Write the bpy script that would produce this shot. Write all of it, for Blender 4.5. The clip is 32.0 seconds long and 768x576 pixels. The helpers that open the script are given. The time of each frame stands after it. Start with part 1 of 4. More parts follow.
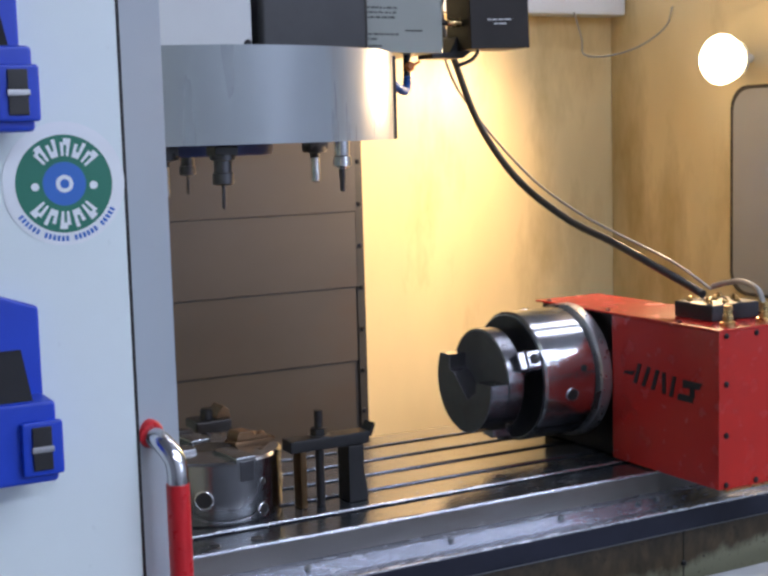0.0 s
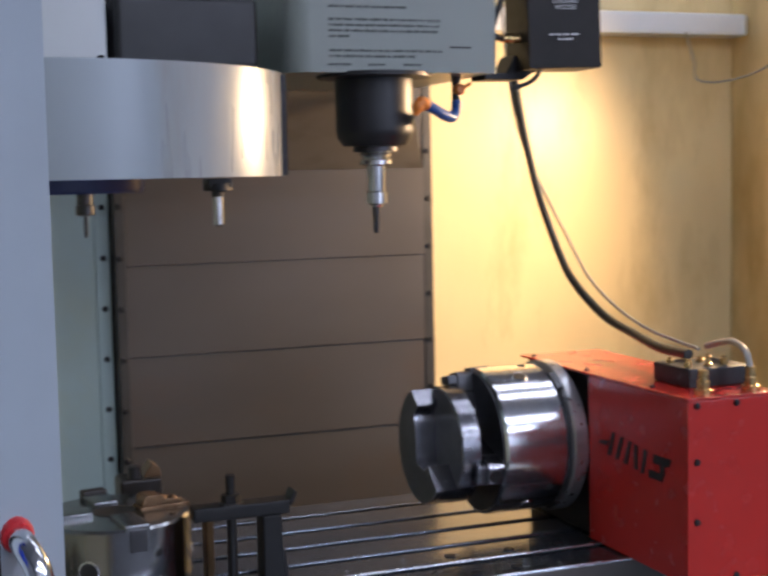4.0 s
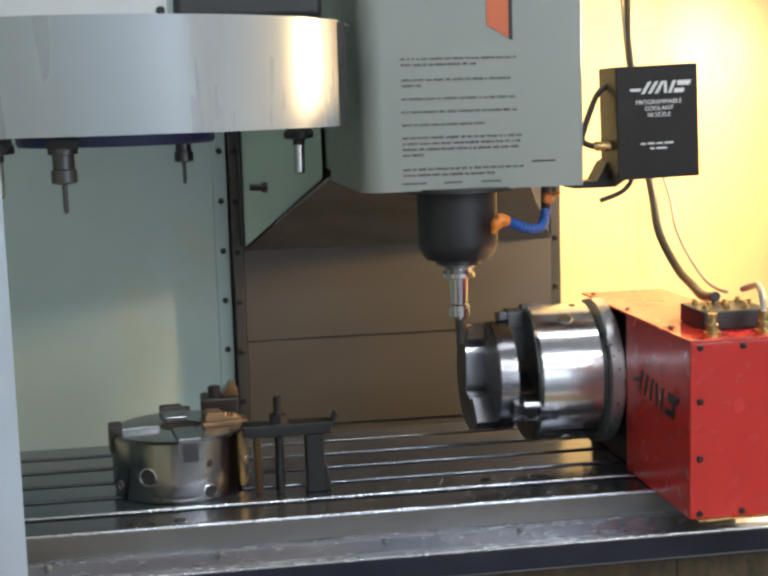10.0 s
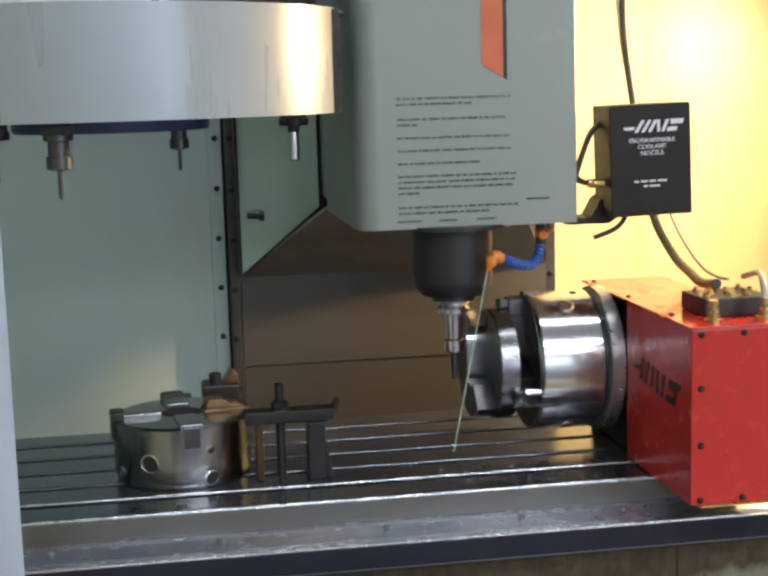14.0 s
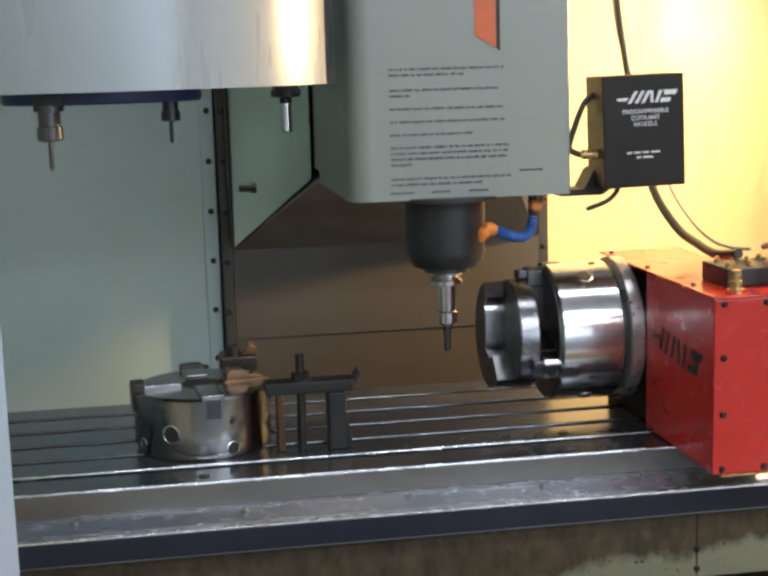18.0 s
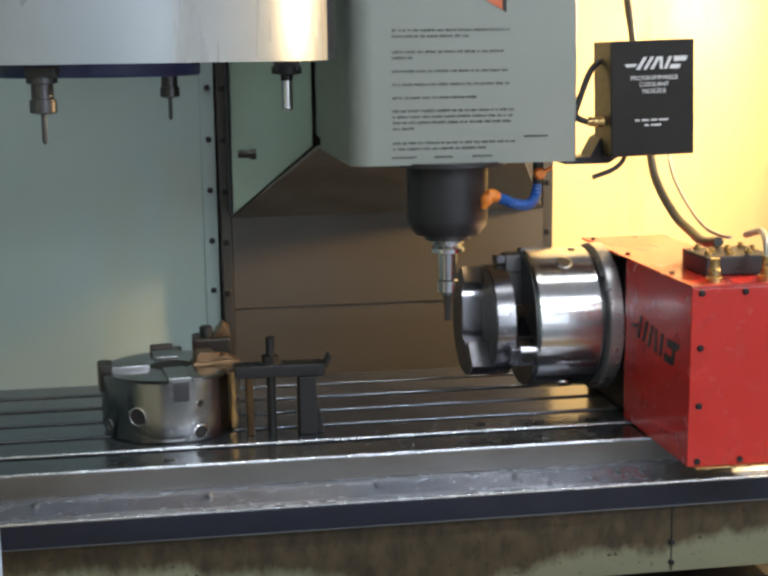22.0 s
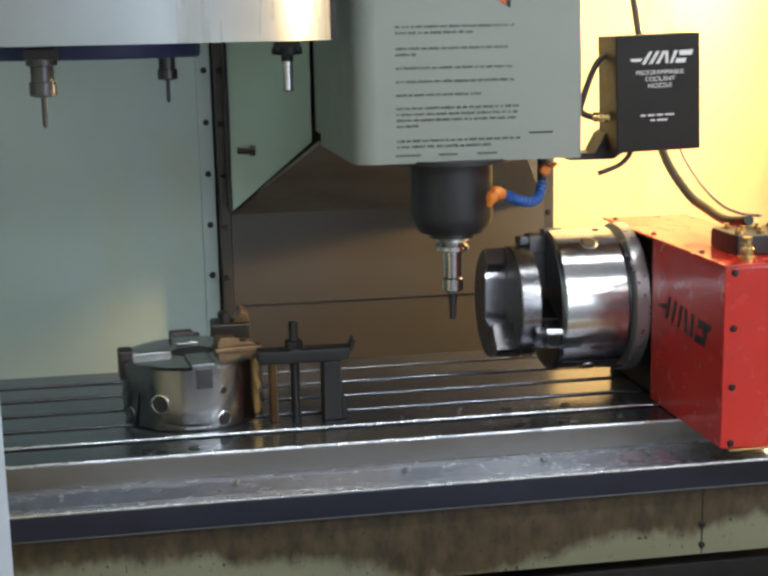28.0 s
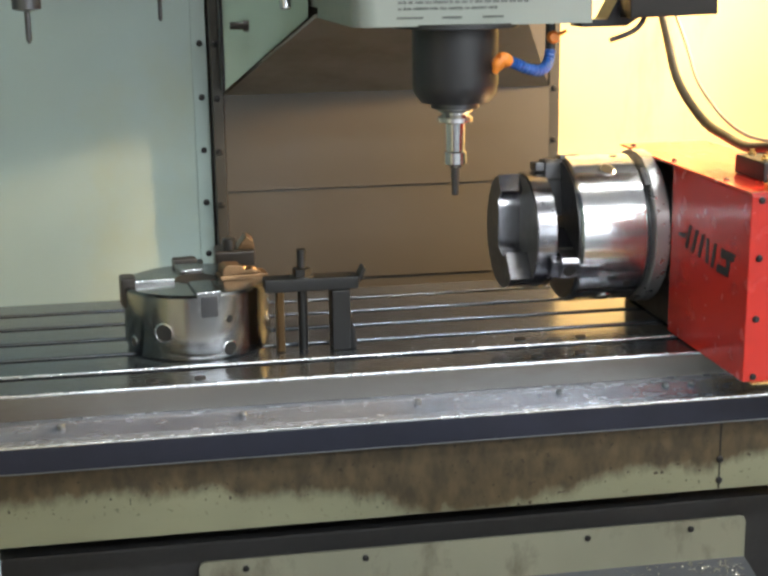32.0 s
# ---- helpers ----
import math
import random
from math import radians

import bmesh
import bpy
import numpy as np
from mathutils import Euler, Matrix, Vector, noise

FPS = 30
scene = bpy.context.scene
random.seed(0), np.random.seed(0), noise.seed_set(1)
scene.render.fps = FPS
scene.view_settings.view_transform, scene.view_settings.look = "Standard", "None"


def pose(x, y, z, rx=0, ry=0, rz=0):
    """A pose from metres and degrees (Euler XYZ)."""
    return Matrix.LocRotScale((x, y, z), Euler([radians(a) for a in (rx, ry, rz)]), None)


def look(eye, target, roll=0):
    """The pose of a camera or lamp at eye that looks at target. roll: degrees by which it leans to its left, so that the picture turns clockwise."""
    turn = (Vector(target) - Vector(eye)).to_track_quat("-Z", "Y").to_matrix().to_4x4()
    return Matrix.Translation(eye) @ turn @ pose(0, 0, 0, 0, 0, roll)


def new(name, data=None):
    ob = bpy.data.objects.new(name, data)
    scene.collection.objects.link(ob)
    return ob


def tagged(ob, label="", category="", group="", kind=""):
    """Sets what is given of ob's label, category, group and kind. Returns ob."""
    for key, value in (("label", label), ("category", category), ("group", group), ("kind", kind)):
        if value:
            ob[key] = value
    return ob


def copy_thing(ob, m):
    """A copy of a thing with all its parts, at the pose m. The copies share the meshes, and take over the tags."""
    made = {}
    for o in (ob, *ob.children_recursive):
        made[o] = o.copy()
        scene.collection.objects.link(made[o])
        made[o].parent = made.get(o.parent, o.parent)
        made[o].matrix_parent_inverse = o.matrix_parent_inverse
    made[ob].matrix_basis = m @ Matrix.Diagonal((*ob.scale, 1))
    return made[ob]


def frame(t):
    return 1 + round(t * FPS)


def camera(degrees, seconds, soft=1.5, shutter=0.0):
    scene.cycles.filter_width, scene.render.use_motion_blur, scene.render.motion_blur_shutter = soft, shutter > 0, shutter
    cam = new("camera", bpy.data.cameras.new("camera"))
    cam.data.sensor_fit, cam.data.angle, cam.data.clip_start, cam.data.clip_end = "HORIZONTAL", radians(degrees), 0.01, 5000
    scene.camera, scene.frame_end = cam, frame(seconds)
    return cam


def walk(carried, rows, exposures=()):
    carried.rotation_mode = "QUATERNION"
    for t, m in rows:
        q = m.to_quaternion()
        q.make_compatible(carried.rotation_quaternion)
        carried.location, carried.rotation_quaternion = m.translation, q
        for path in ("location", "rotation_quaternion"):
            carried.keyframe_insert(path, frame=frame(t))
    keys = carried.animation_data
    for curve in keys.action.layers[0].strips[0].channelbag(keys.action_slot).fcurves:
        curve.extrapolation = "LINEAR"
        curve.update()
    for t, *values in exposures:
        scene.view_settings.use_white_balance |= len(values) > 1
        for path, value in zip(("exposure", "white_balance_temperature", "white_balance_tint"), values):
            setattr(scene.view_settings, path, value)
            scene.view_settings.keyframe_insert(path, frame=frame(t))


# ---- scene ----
cam = camera(32.381, 32.0, 2.9, 0.35)
PATH = [
    (0.0, (-1.0202, -2.0176, 1.4277), (-0.54874, -1.14333, 1.31156), -1.575),
    (0.5, (-0.9904, -2.0086, 1.4301), (-0.53423, -1.12632, 1.31389), -1.525),
    (1.0, (-0.9624, -2.0064, 1.4306), (-0.52107, -1.11673, 1.31358), -1.654),
    (1.5, (-0.9433, -1.9859, 1.4320), (-0.50847, -1.09331, 1.31250), -1.480),
    (2.0, (-0.9230, -1.9669, 1.4329), (-0.49558, -1.07093, 1.31233), -1.507),
    (2.5, (-0.9011, -1.9204, 1.4274), (-0.47773, -1.02212, 1.30971), -1.488),
    (3.0, (-0.8474, -1.9171, 1.4255), (-0.44124, -1.01000, 1.31524), -1.520),
    (3.5, (-0.7849, -1.8763, 1.4318), (-0.36016, -0.97670, 1.32991), -1.497),
    (4.0, (-0.6817, -1.8278, 1.4170), (-0.33057, -0.89541, 1.33130), -1.182),
    (4.5, (-0.4813, -1.8394, 1.4503), (-0.31904, -0.85935, 1.33550), -1.317),
    (6.5, (-0.4055, -1.8053, 1.4452), (-0.26810, -0.82343, 1.31430), -1.428),
    (7.0, (-0.4026, -1.8186, 1.4452), (-0.26122, -0.83765, 1.31207), -1.466),
    (7.5, (-0.3982, -1.8295, 1.4469), (-0.25408, -0.84936, 1.31100), -1.709),
    (8.0, (-0.3932, -1.8409, 1.4463), (-0.24741, -0.86115, 1.30933), -1.713),
    (8.5, (-0.3925, -1.8508, 1.4468), (-0.24436, -0.87153, 1.30883), -1.670),
    (9.0, (-0.3932, -1.8565, 1.4483), (-0.24295, -0.87773, 1.30880), -1.601),
    (9.5, (-0.3952, -1.8590, 1.4474), (-0.24383, -0.88034, 1.30821), -1.680),
    (10.0, (-0.3960, -1.8596, 1.4458), (-0.24421, -0.88094, 1.30731), -1.658),
    (10.5, (-0.3969, -1.8612, 1.4449), (-0.24454, -0.88255, 1.30697), -1.640),
    (11.0, (-0.3971, -1.8621, 1.4443), (-0.24479, -0.88346, 1.30658), -1.669),
    (11.5, (-0.3967, -1.8623, 1.4446), (-0.24400, -0.88381, 1.30612), -1.686),
    (12.0, (-0.3956, -1.8628, 1.4449), (-0.24278, -0.88447, 1.30523), -1.637),
    (12.5, (-0.3962, -1.8624, 1.4434), (-0.24252, -0.88420, 1.30364), -1.608),
    (13.0, (-0.3954, -1.8629, 1.4439), (-0.24169, -0.88504, 1.30209), -1.687),
    (13.5, (-0.3942, -1.8651, 1.4433), (-0.24088, -0.88748, 1.29945), -1.677),
    (14.0, (-0.3932, -1.8692, 1.4422), (-0.23982, -0.89186, 1.29614), -1.600),
    (14.5, (-0.3926, -1.8714, 1.4402), (-0.23867, -0.89448, 1.29225), -1.635),
    (15.0, (-0.3934, -1.8720, 1.4390), (-0.23859, -0.89552, 1.28868), -1.643),
    (15.5, (-0.3941, -1.8710, 1.4409), (-0.23823, -0.89540, 1.28631), -1.706),
    (17.5, (-0.3921, -1.8731, 1.4362), (-0.23480, -0.89900, 1.27392), -1.673),
    (18.0, (-0.3931, -1.8666, 1.4359), (-0.23514, -0.89288, 1.27183), -1.628),
    (18.5, (-0.3939, -1.8586, 1.4349), (-0.23506, -0.88541, 1.26869), -1.630),
    (19.0, (-0.3906, -1.8524, 1.4330), (-0.23254, -0.87951, 1.26411), -1.565),
    (19.5, (-0.3921, -1.8460, 1.4312), (-0.23305, -0.87384, 1.25923), -1.443),
    (20.0, (-0.3945, -1.8432, 1.4306), (-0.23401, -0.87182, 1.25567), -1.336),
    (20.5, (-0.3954, -1.8438, 1.4303), (-0.23260, -0.87298, 1.25405), -0.928),
    (21.0, (-0.3930, -1.8462, 1.4288), (-0.22835, -0.87534, 1.25443), -0.308),
    (21.5, (-0.3786, -1.8381, 1.4277), (-0.22487, -0.86554, 1.25329), -0.717),
    (22.0, (-0.3800, -1.8319, 1.4258), (-0.22615, -0.85942, 1.25083), -0.725),
    (22.5, (-0.3924, -1.8277, 1.4241), (-0.23504, -0.85595, 1.24799), -1.138),
    (23.0, (-0.3997, -1.8268, 1.4241), (-0.23985, -0.85583, 1.24645), -1.273),
    (23.5, (-0.3984, -1.8317, 1.4260), (-0.23933, -0.86093, 1.24648), -1.217),
    (24.0, (-0.3966, -1.8328, 1.4276), (-0.23898, -0.86212, 1.24622), -1.186),
    (24.5, (-0.3977, -1.8316, 1.4270), (-0.23859, -0.86130, 1.24475), -1.118),
    (25.0, (-0.3983, -1.8317, 1.4249), (-0.23832, -0.86153, 1.24284), -1.031),
    (25.5, (-0.3977, -1.8308, 1.4236), (-0.23731, -0.86079, 1.24093), -1.033),
    (27.5, (-0.3985, -1.8188, 1.4211), (-0.23659, -0.84967, 1.23509), -1.135),
    (28.0, (-0.4002, -1.8067, 1.4212), (-0.23771, -0.83797, 1.23385), -1.225),
    (28.5, (-0.4007, -1.7944, 1.4191), (-0.23848, -0.82627, 1.22842), -1.255),
    (29.0, (-0.3982, -1.7825, 1.4156), (-0.23843, -0.81736, 1.20831), -1.335),
    (29.5, (-0.3920, -1.7715, 1.4097), (-0.23578, -0.81285, 1.17196), -1.599),
    (30.0, (-0.3908, -1.7600, 1.4097), (-0.23533, -0.80442, 1.15946), -1.604),
    (30.5, (-0.3917, -1.7459, 1.4095), (-0.23411, -0.79035, 1.16025), -1.647),
    (31.0, (-0.3939, -1.7355, 1.4075), (-0.23171, -0.78010, 1.16070), -1.445),
    (31.5, (-0.3940, -1.7372, 1.4083), (-0.23016, -0.78127, 1.16451), -0.973),
    (32.0, (-0.3958, -1.7409, 1.4041), (-0.23248, -0.78346, 1.16614), -0.821),
]
# way of the machine table (x, y) and of the spindle head (z)
TABLE_WAY = [
    (0.0, 0.0400, -0.4605),
    (2.0, 0.0394, -0.4600),
    (2.5, 0.0384, -0.4519),
    (3.0, 0.0126, -0.4456),
    (3.5, -0.0146, -0.3746),
    (4.0, -0.0169, -0.3204),
    (4.5, -0.0014, -0.2281),
    (6.5, -0.0002, -0.1410),
    (7.0, 0.0002, -0.1415),
    (7.5, -0.0013, -0.1424),
    (8.0, -0.0013, -0.1433),
    (8.5, -0.0008, -0.1439),
    (9.0, -0.0000, -0.1440),
    (9.5, -0.0018, -0.1446),
    (10.0, -0.0021, -0.1450),
    (10.5, -0.0014, -0.1449),
    (11.0, -0.0016, -0.1452),
    (11.5, -0.0017, -0.1464),
    (12.0, -0.0010, -0.1482),
    (12.5, -0.0005, -0.1498),
    (13.0, 0.0000, -0.1517),
    (13.5, 0.0019, -0.1528),
    (14.0, 0.0068, -0.1529),
    (14.5, 0.0115, -0.1529),
    (15.0, 0.0158, -0.1532),
    (15.5, 0.0204, -0.1535),
    (17.5, 0.0416, -0.1554),
    (18.0, 0.0464, -0.1550),
    (18.5, 0.0507, -0.1551),
    (19.0, 0.0570, -0.1553),
    (19.5, 0.0610, -0.1556),
    (20.0, 0.0628, -0.1551),
    (20.5, 0.0648, -0.1538),
    (21.0, 0.0621, -0.1513),
    (21.5, 0.0238, -0.1513),
    (22.0, 0.0102, -0.1503),
    (22.5, 0.0001, -0.1490),
    (23.0, -0.0029, -0.1490),
    (23.5, -0.0015, -0.1503),
    (24.0, -0.0012, -0.1525),
    (24.5, 0.0021, -0.1543),
    (25.0, 0.0069, -0.1549),
    (25.5, 0.0113, -0.1554),
    (27.5, 0.0314, -0.1591),
    (28.0, 0.0357, -0.1590),
    (28.5, 0.0402, -0.1586),
    (29.0, 0.0457, -0.1579),
    (29.5, 0.0512, -0.1560),
    (30.0, 0.0585, -0.1572),
    (30.5, 0.0622, -0.1586),
    (31.0, 0.0652, -0.1580),
    (31.5, 0.0641, -0.1550),
    (32.0, 0.0517, -0.1523),
]
HEAD_WAY = [
    (0.0, 0.2400),
    (4.0, 0.2400),
    (4.5, 0.2390),
    (6.5, 0.0556),
    (7.0, 0.0026),
    (7.5, 0.0000),
    (8.0, -0.0010),
    (8.5, -0.0015),
    (9.0, -0.0000),
    (9.5, -0.0016),
    (10.0, -0.0018),
    (10.5, -0.0016),
    (11.0, -0.0020),
    (11.5, -0.0217),
    (12.0, -0.0715),
    (12.5, -0.0720),
    (13.0, -0.0752),
    (13.5, -0.0740),
    (14.0, -0.0738),
    (14.5, -0.0732),
    (15.0, -0.0738),
    (15.5, -0.0738),
    (17.5, -0.0746),
    (18.0, -0.0736),
    (18.5, -0.0737),
    (19.0, -0.0753),
    (19.5, -0.0736),
    (20.0, -0.0728),
    (20.5, -0.0534),
    (21.0, -0.0034),
    (21.5, -0.0079),
    (22.0, -0.0510),
    (22.5, -0.0739),
    (23.0, -0.0742),
    (23.5, -0.0731),
    (24.0, -0.0728),
    (24.5, -0.0736),
    (25.0, -0.0728),
    (25.5, -0.0748),
    (27.5, -0.0741),
    (28.0, -0.0745),
    (28.5, -0.0741),
    (29.0, -0.0740),
    (29.5, -0.0741),
    (30.0, -0.0740),
    (30.5, -0.0739),
    (31.0, -0.0725),
    (31.5, -0.0355),
    (32.0, 0.0016),
]
EXPOSURES = [(0.0, -0.08, 6150, 24), (3.0, -0.08, 6150, 24), (3.5, -0.3, 6150, 25), (4.2, -0.3, 6150, 26), (4.5, -0.2, 6150, 24), (6.5, 0.41, 7050, 14), (24.0, 0.41, 7080, 14), (28.0, 0.5, 7250, 13), (29.0, 0.61, 7250, 12), (30.5, 0.88, 7300, 11), (32.0, 1.03, 7550, 12)]
walk(cam, [(t, look(eye, target, roll)) for t, eye, target, roll in PATH], EXPOSURES)

# ---- world and light ----
world = bpy.data.worlds.new("workshop_air")
scene.world = world
world.use_nodes = True
world.node_tree.nodes["Background"].inputs[0].default_value = (0.60, 0.72, 1.0, 1)
world.node_tree.nodes["Background"].inputs[1].default_value = 0.25


def area(name, m, sx, sy, watts, colour):
    la = bpy.data.lights.new(name, "AREA")
    la.shape, la.size, la.size_y, la.energy, la.color = "RECTANGLE", sx, sy, watts, colour
    ob = new(name, la)
    ob.matrix_world = m
    return ob


# fluorescent tubes of the workshop ceiling
TUBES = ((-0.8, 0.05), (-0.5, 1.35), (1.2, 0.10), (1.2, -0.55), (0.6, -2.7), (2.1, -2.7), (-0.9, -4.6), (0.9, -4.6), (2.7, -4.6))
for x, y in TUBES:
    area("tube_light", pose(x, y, 3.04), 1.5, 0.12, 42 if y < -4 else 21 if y < -2 else 2.5 if x > 0 else 6, (0.76, 0.89, 1.0))
# added cool fill, as daylight from an assumed, unseen window opening
area("assumed_window_fill", look((3.1, -5.95, 1.87), (1.0, 0.0, 1.4)), 2.1, 1.6, 34, (0.72, 0.86, 1.0))
# light of the machine lamp on the side wall
beam = bpy.data.lights.new("lamp_beam", "SPOT")
beam.energy, beam.color, beam.shadow_soft_size, beam.spot_size, beam.spot_blend = 74, (1.0, 0.70, 0.34), 0.035, radians(146), 1.0
new("lamp_beam", beam).matrix_world = look((0.895, 0.105, 1.559), (-0.6, 0.45, 0.95))

# ---- materials ----


def mat(name, colour, rough=0.5, metal=0.0, vary=0.12, scale=12.0, bump=0.05, stretch=(1, 1, 1), fine=90.0, dirt=None, dirt_amount=0.0,
        dirt_scale=4.0, coat=0.0, object_random=0.0):
    """A surface with broad stains and fine grain in its colour, gloss and relief."""
    m = bpy.data.materials.new(name)
    m.use_nodes = True
    nt = m.node_tree
    b = nt.nodes["Principled BSDF"]
    b.inputs["Metallic"].default_value = metal
    b.inputs["Coat Weight"].default_value = coat
    tc = nt.nodes.new("ShaderNodeTexCoord")
    mp = nt.nodes.new("ShaderNodeMapping")
    mp.inputs["Scale"].default_value = stretch
    nt.links.new(tc.outputs["Object"], mp.inputs[0])
    n1 = nt.nodes.new("ShaderNodeTexNoise")
    n1.inputs["Scale"].default_value, n1.inputs["Detail"].default_value = scale, 5
    n2 = nt.nodes.new("ShaderNodeTexNoise")
    n2.inputs["Scale"].default_value, n2.inputs["Detail"].default_value = fine, 3
    for n in (n1, n2):
        nt.links.new(mp.outputs[0], n.inputs["Vector"])
    ramp = nt.nodes.new("ShaderNodeValToRGB")
    lo = [max(0, c * (1 - vary)) for c in colour]
    hi = [min(1, c * (1 + vary)) for c in colour]
    ramp.color_ramp.elements[0].color, ramp.color_ramp.elements[0].position = (*lo, 1), 0.3
    ramp.color_ramp.elements[1].color, ramp.color_ramp.elements[1].position = (*hi, 1), 0.7
    nt.links.new(n1.outputs[0], ramp.inputs[0])
    out = ramp.outputs[0]
    if dirt:
        n3 = nt.nodes.new("ShaderNodeTexNoise")
        n3.inputs["Scale"].default_value, n3.inputs["Detail"].default_value, n3.inputs["Roughness"].default_value = dirt_scale, 6, 0.65
        nt.links.new(mp.outputs[0], n3.inputs["Vector"])
        r3 = nt.nodes.new("ShaderNodeValToRGB")
        r3.color_ramp.elements[0].position = 0.62 - 0.35 * dirt_amount
        r3.color_ramp.elements[1].position = 0.78 - 0.25 * dirt_amount
        nt.links.new(n3.outputs[0], r3.inputs[0])
        mx = nt.nodes.new("ShaderNodeMix")
        mx.data_type = "RGBA"
        mx.inputs["B"].default_value = (*dirt, 1)
        nt.links.new(r3.outputs[0], mx.inputs["Factor"])
        nt.links.new(out, mx.inputs["A"])
        out = mx.outputs["Result"]
    nt.links.new(out, b.inputs["Base Color"])
    rr = nt.nodes.new("ShaderNodeMapRange")
    rr.inputs["To Min"].default_value, rr.inputs["To Max"].default_value = max(0.03, rough - 0.10), min(1, rough + 0.10)
    nt.links.new(n2.outputs[0], rr.inputs["Value"])
    nt.links.new(rr.outputs[0], b.inputs["Roughness"])
    if bump:
        bp = nt.nodes.new("ShaderNodeBump")
        bp.inputs["Strength"].default_value, bp.inputs["Distance"].default_value = bump, 0.002
        nt.links.new(n2.outputs[0], bp.inputs["Height"])
        nt.links.new(bp.outputs[0], b.inputs["Normal"])
    return m


def rusty_panel(name, colour, rust, top, bottom):
    """Paint from whose upper edge rust has run down in ragged streaks."""
    m = mat(name, colour, 0.42, 0, 0.12, 6, 0.06, (0.6, 1, 1.6), 60)
    nt = m.node_tree
    b = nt.nodes["Principled BSDF"]
    base = b.inputs["Base Color"].links[0].from_socket
    tc = nt.nodes.new("ShaderNodeTexCoord")
    sep = nt.nodes.new("ShaderNodeSeparateXYZ")
    nt.links.new(tc.outputs["Object"], sep.inputs[0])
    mp = nt.nodes.new("ShaderNodeMapping")
    mp.inputs["Scale"].default_value = (5, 1, 2.5)
    nt.links.new(tc.outputs["Object"], mp.inputs[0])
    acc = None
    for scale, amount in ((0.45, 0.13), (5.0, 0.05)):
        n = nt.nodes.new("ShaderNodeTexNoise")
        n.inputs["Scale"].default_value, n.inputs["Detail"].default_value, n.inputs["Roughness"].default_value = scale, 8, 0.7
        nt.links.new(mp.outputs[0], n.inputs["Vector"])
        ma = nt.nodes.new("ShaderNodeMath")
        ma.operation = "MULTIPLY_ADD"
        ma.inputs[1].default_value = amount
        nt.links.new(n.outputs[0], ma.inputs[0])
        nt.links.new(acc if acc else sep.outputs["Z"], ma.inputs[2])
        acc = ma.outputs[0]
    def maths(op, a, k, k2=0.0):
        ma = nt.nodes.new("ShaderNodeMath")
        ma.operation = op
        nt.links.new(a, ma.inputs[0])
        ma.inputs[1].default_value, ma.inputs[2].default_value = k, k2
        return ma.outputs[0]

    # the stain hangs lower about the middle of the panel
    u = maths("MULTIPLY_ADD", sep.outputs["X"], 5.0, -0.18)
    u = maths("POWER", maths("ABSOLUTE", u, 0), 2.0)
    sag = nt.nodes.new("ShaderNodeMath")
    sag.operation = "DIVIDE"
    sag.inputs[0].default_value = 0.056
    nt.links.new(maths("ADD", u, 1.0), sag.inputs[1])
    ad = nt.nodes.new("ShaderNodeMath")
    nt.links.new(acc, ad.inputs[0])
    nt.links.new(sag.outputs[0], ad.inputs[1])
    acc = ad.outputs[0]
    mr = nt.nodes.new("ShaderNodeMapRange")
    mr.inputs["From Min"].default_value, mr.inputs["From Max"].default_value = bottom, top
    nt.links.new(acc, mr.inputs["Value"])
    mx = nt.nodes.new("ShaderNodeMix")
    mx.data_type = "RGBA"
    mott = nt.nodes.new("ShaderNodeTexNoise")
    mott.inputs["Scale"].default_value, mott.inputs["Detail"].default_value = 14, 7
    nt.links.new(mp.outputs[0], mott.inputs["Vector"])
    tone = nt.nodes.new("ShaderNodeValToRGB")
    tone.color_ramp.elements[0].color, tone.color_ramp.elements[0].position = (*[v * 0.6 for v in rust], 1), 0.32
    tone.color_ramp.elements[1].color, tone.color_ramp.elements[1].position = (rust[0] * 1.4, rust[1] * 1.35, rust[2] * 1.2, 1), 0.68
    nt.links.new(mott.outputs[0], tone.inputs[0])
    nt.links.new(tone.outputs[0], mx.inputs["B"])
    nt.links.new(mr.outputs[0], mx.inputs["Factor"])
    nt.links.new(base, mx.inputs["A"])
    # dark flecks where the stain thins out
    fleck = nt.nodes.new("ShaderNodeTexNoise")
    fleck.inputs["Scale"].default_value, fleck.inputs["Detail"].default_value = 130, 2
    nt.links.new(tc.outputs["Object"], fleck.inputs["Vector"])
    f1 = nt.nodes.new("ShaderNodeMapRange")
    f1.inputs["From Min"].default_value, f1.inputs["From Max"].default_value = 0.64, 0.70
    nt.links.new(fleck.outputs[0], f1.inputs["Value"])
    f2 = nt.nodes.new("ShaderNodeMapRange")
    f2.inputs["From Min"].default_value, f2.inputs["From Max"].default_value = bottom - 0.03, bottom
    nt.links.new(acc, f2.inputs["Value"])
    both = nt.nodes.new("ShaderNodeMath")
    both.operation = "MULTIPLY"
    nt.links.new(f1.outputs[0], both.inputs[0])
    nt.links.new(f2.outputs[0], both.inputs[1])
    m2 = nt.nodes.new("ShaderNodeMix")
    m2.data_type = "RGBA"
    m2.inputs["B"].default_value = (0.03, 0.02, 0.012, 1)
    nt.links.new(both.outputs[0], m2.inputs["Factor"])
    nt.links.new(mx.outputs["Result"], m2.inputs["A"])
    nt.links.new(m2.outputs["Result"], b.inputs["Base Color"])
    return m


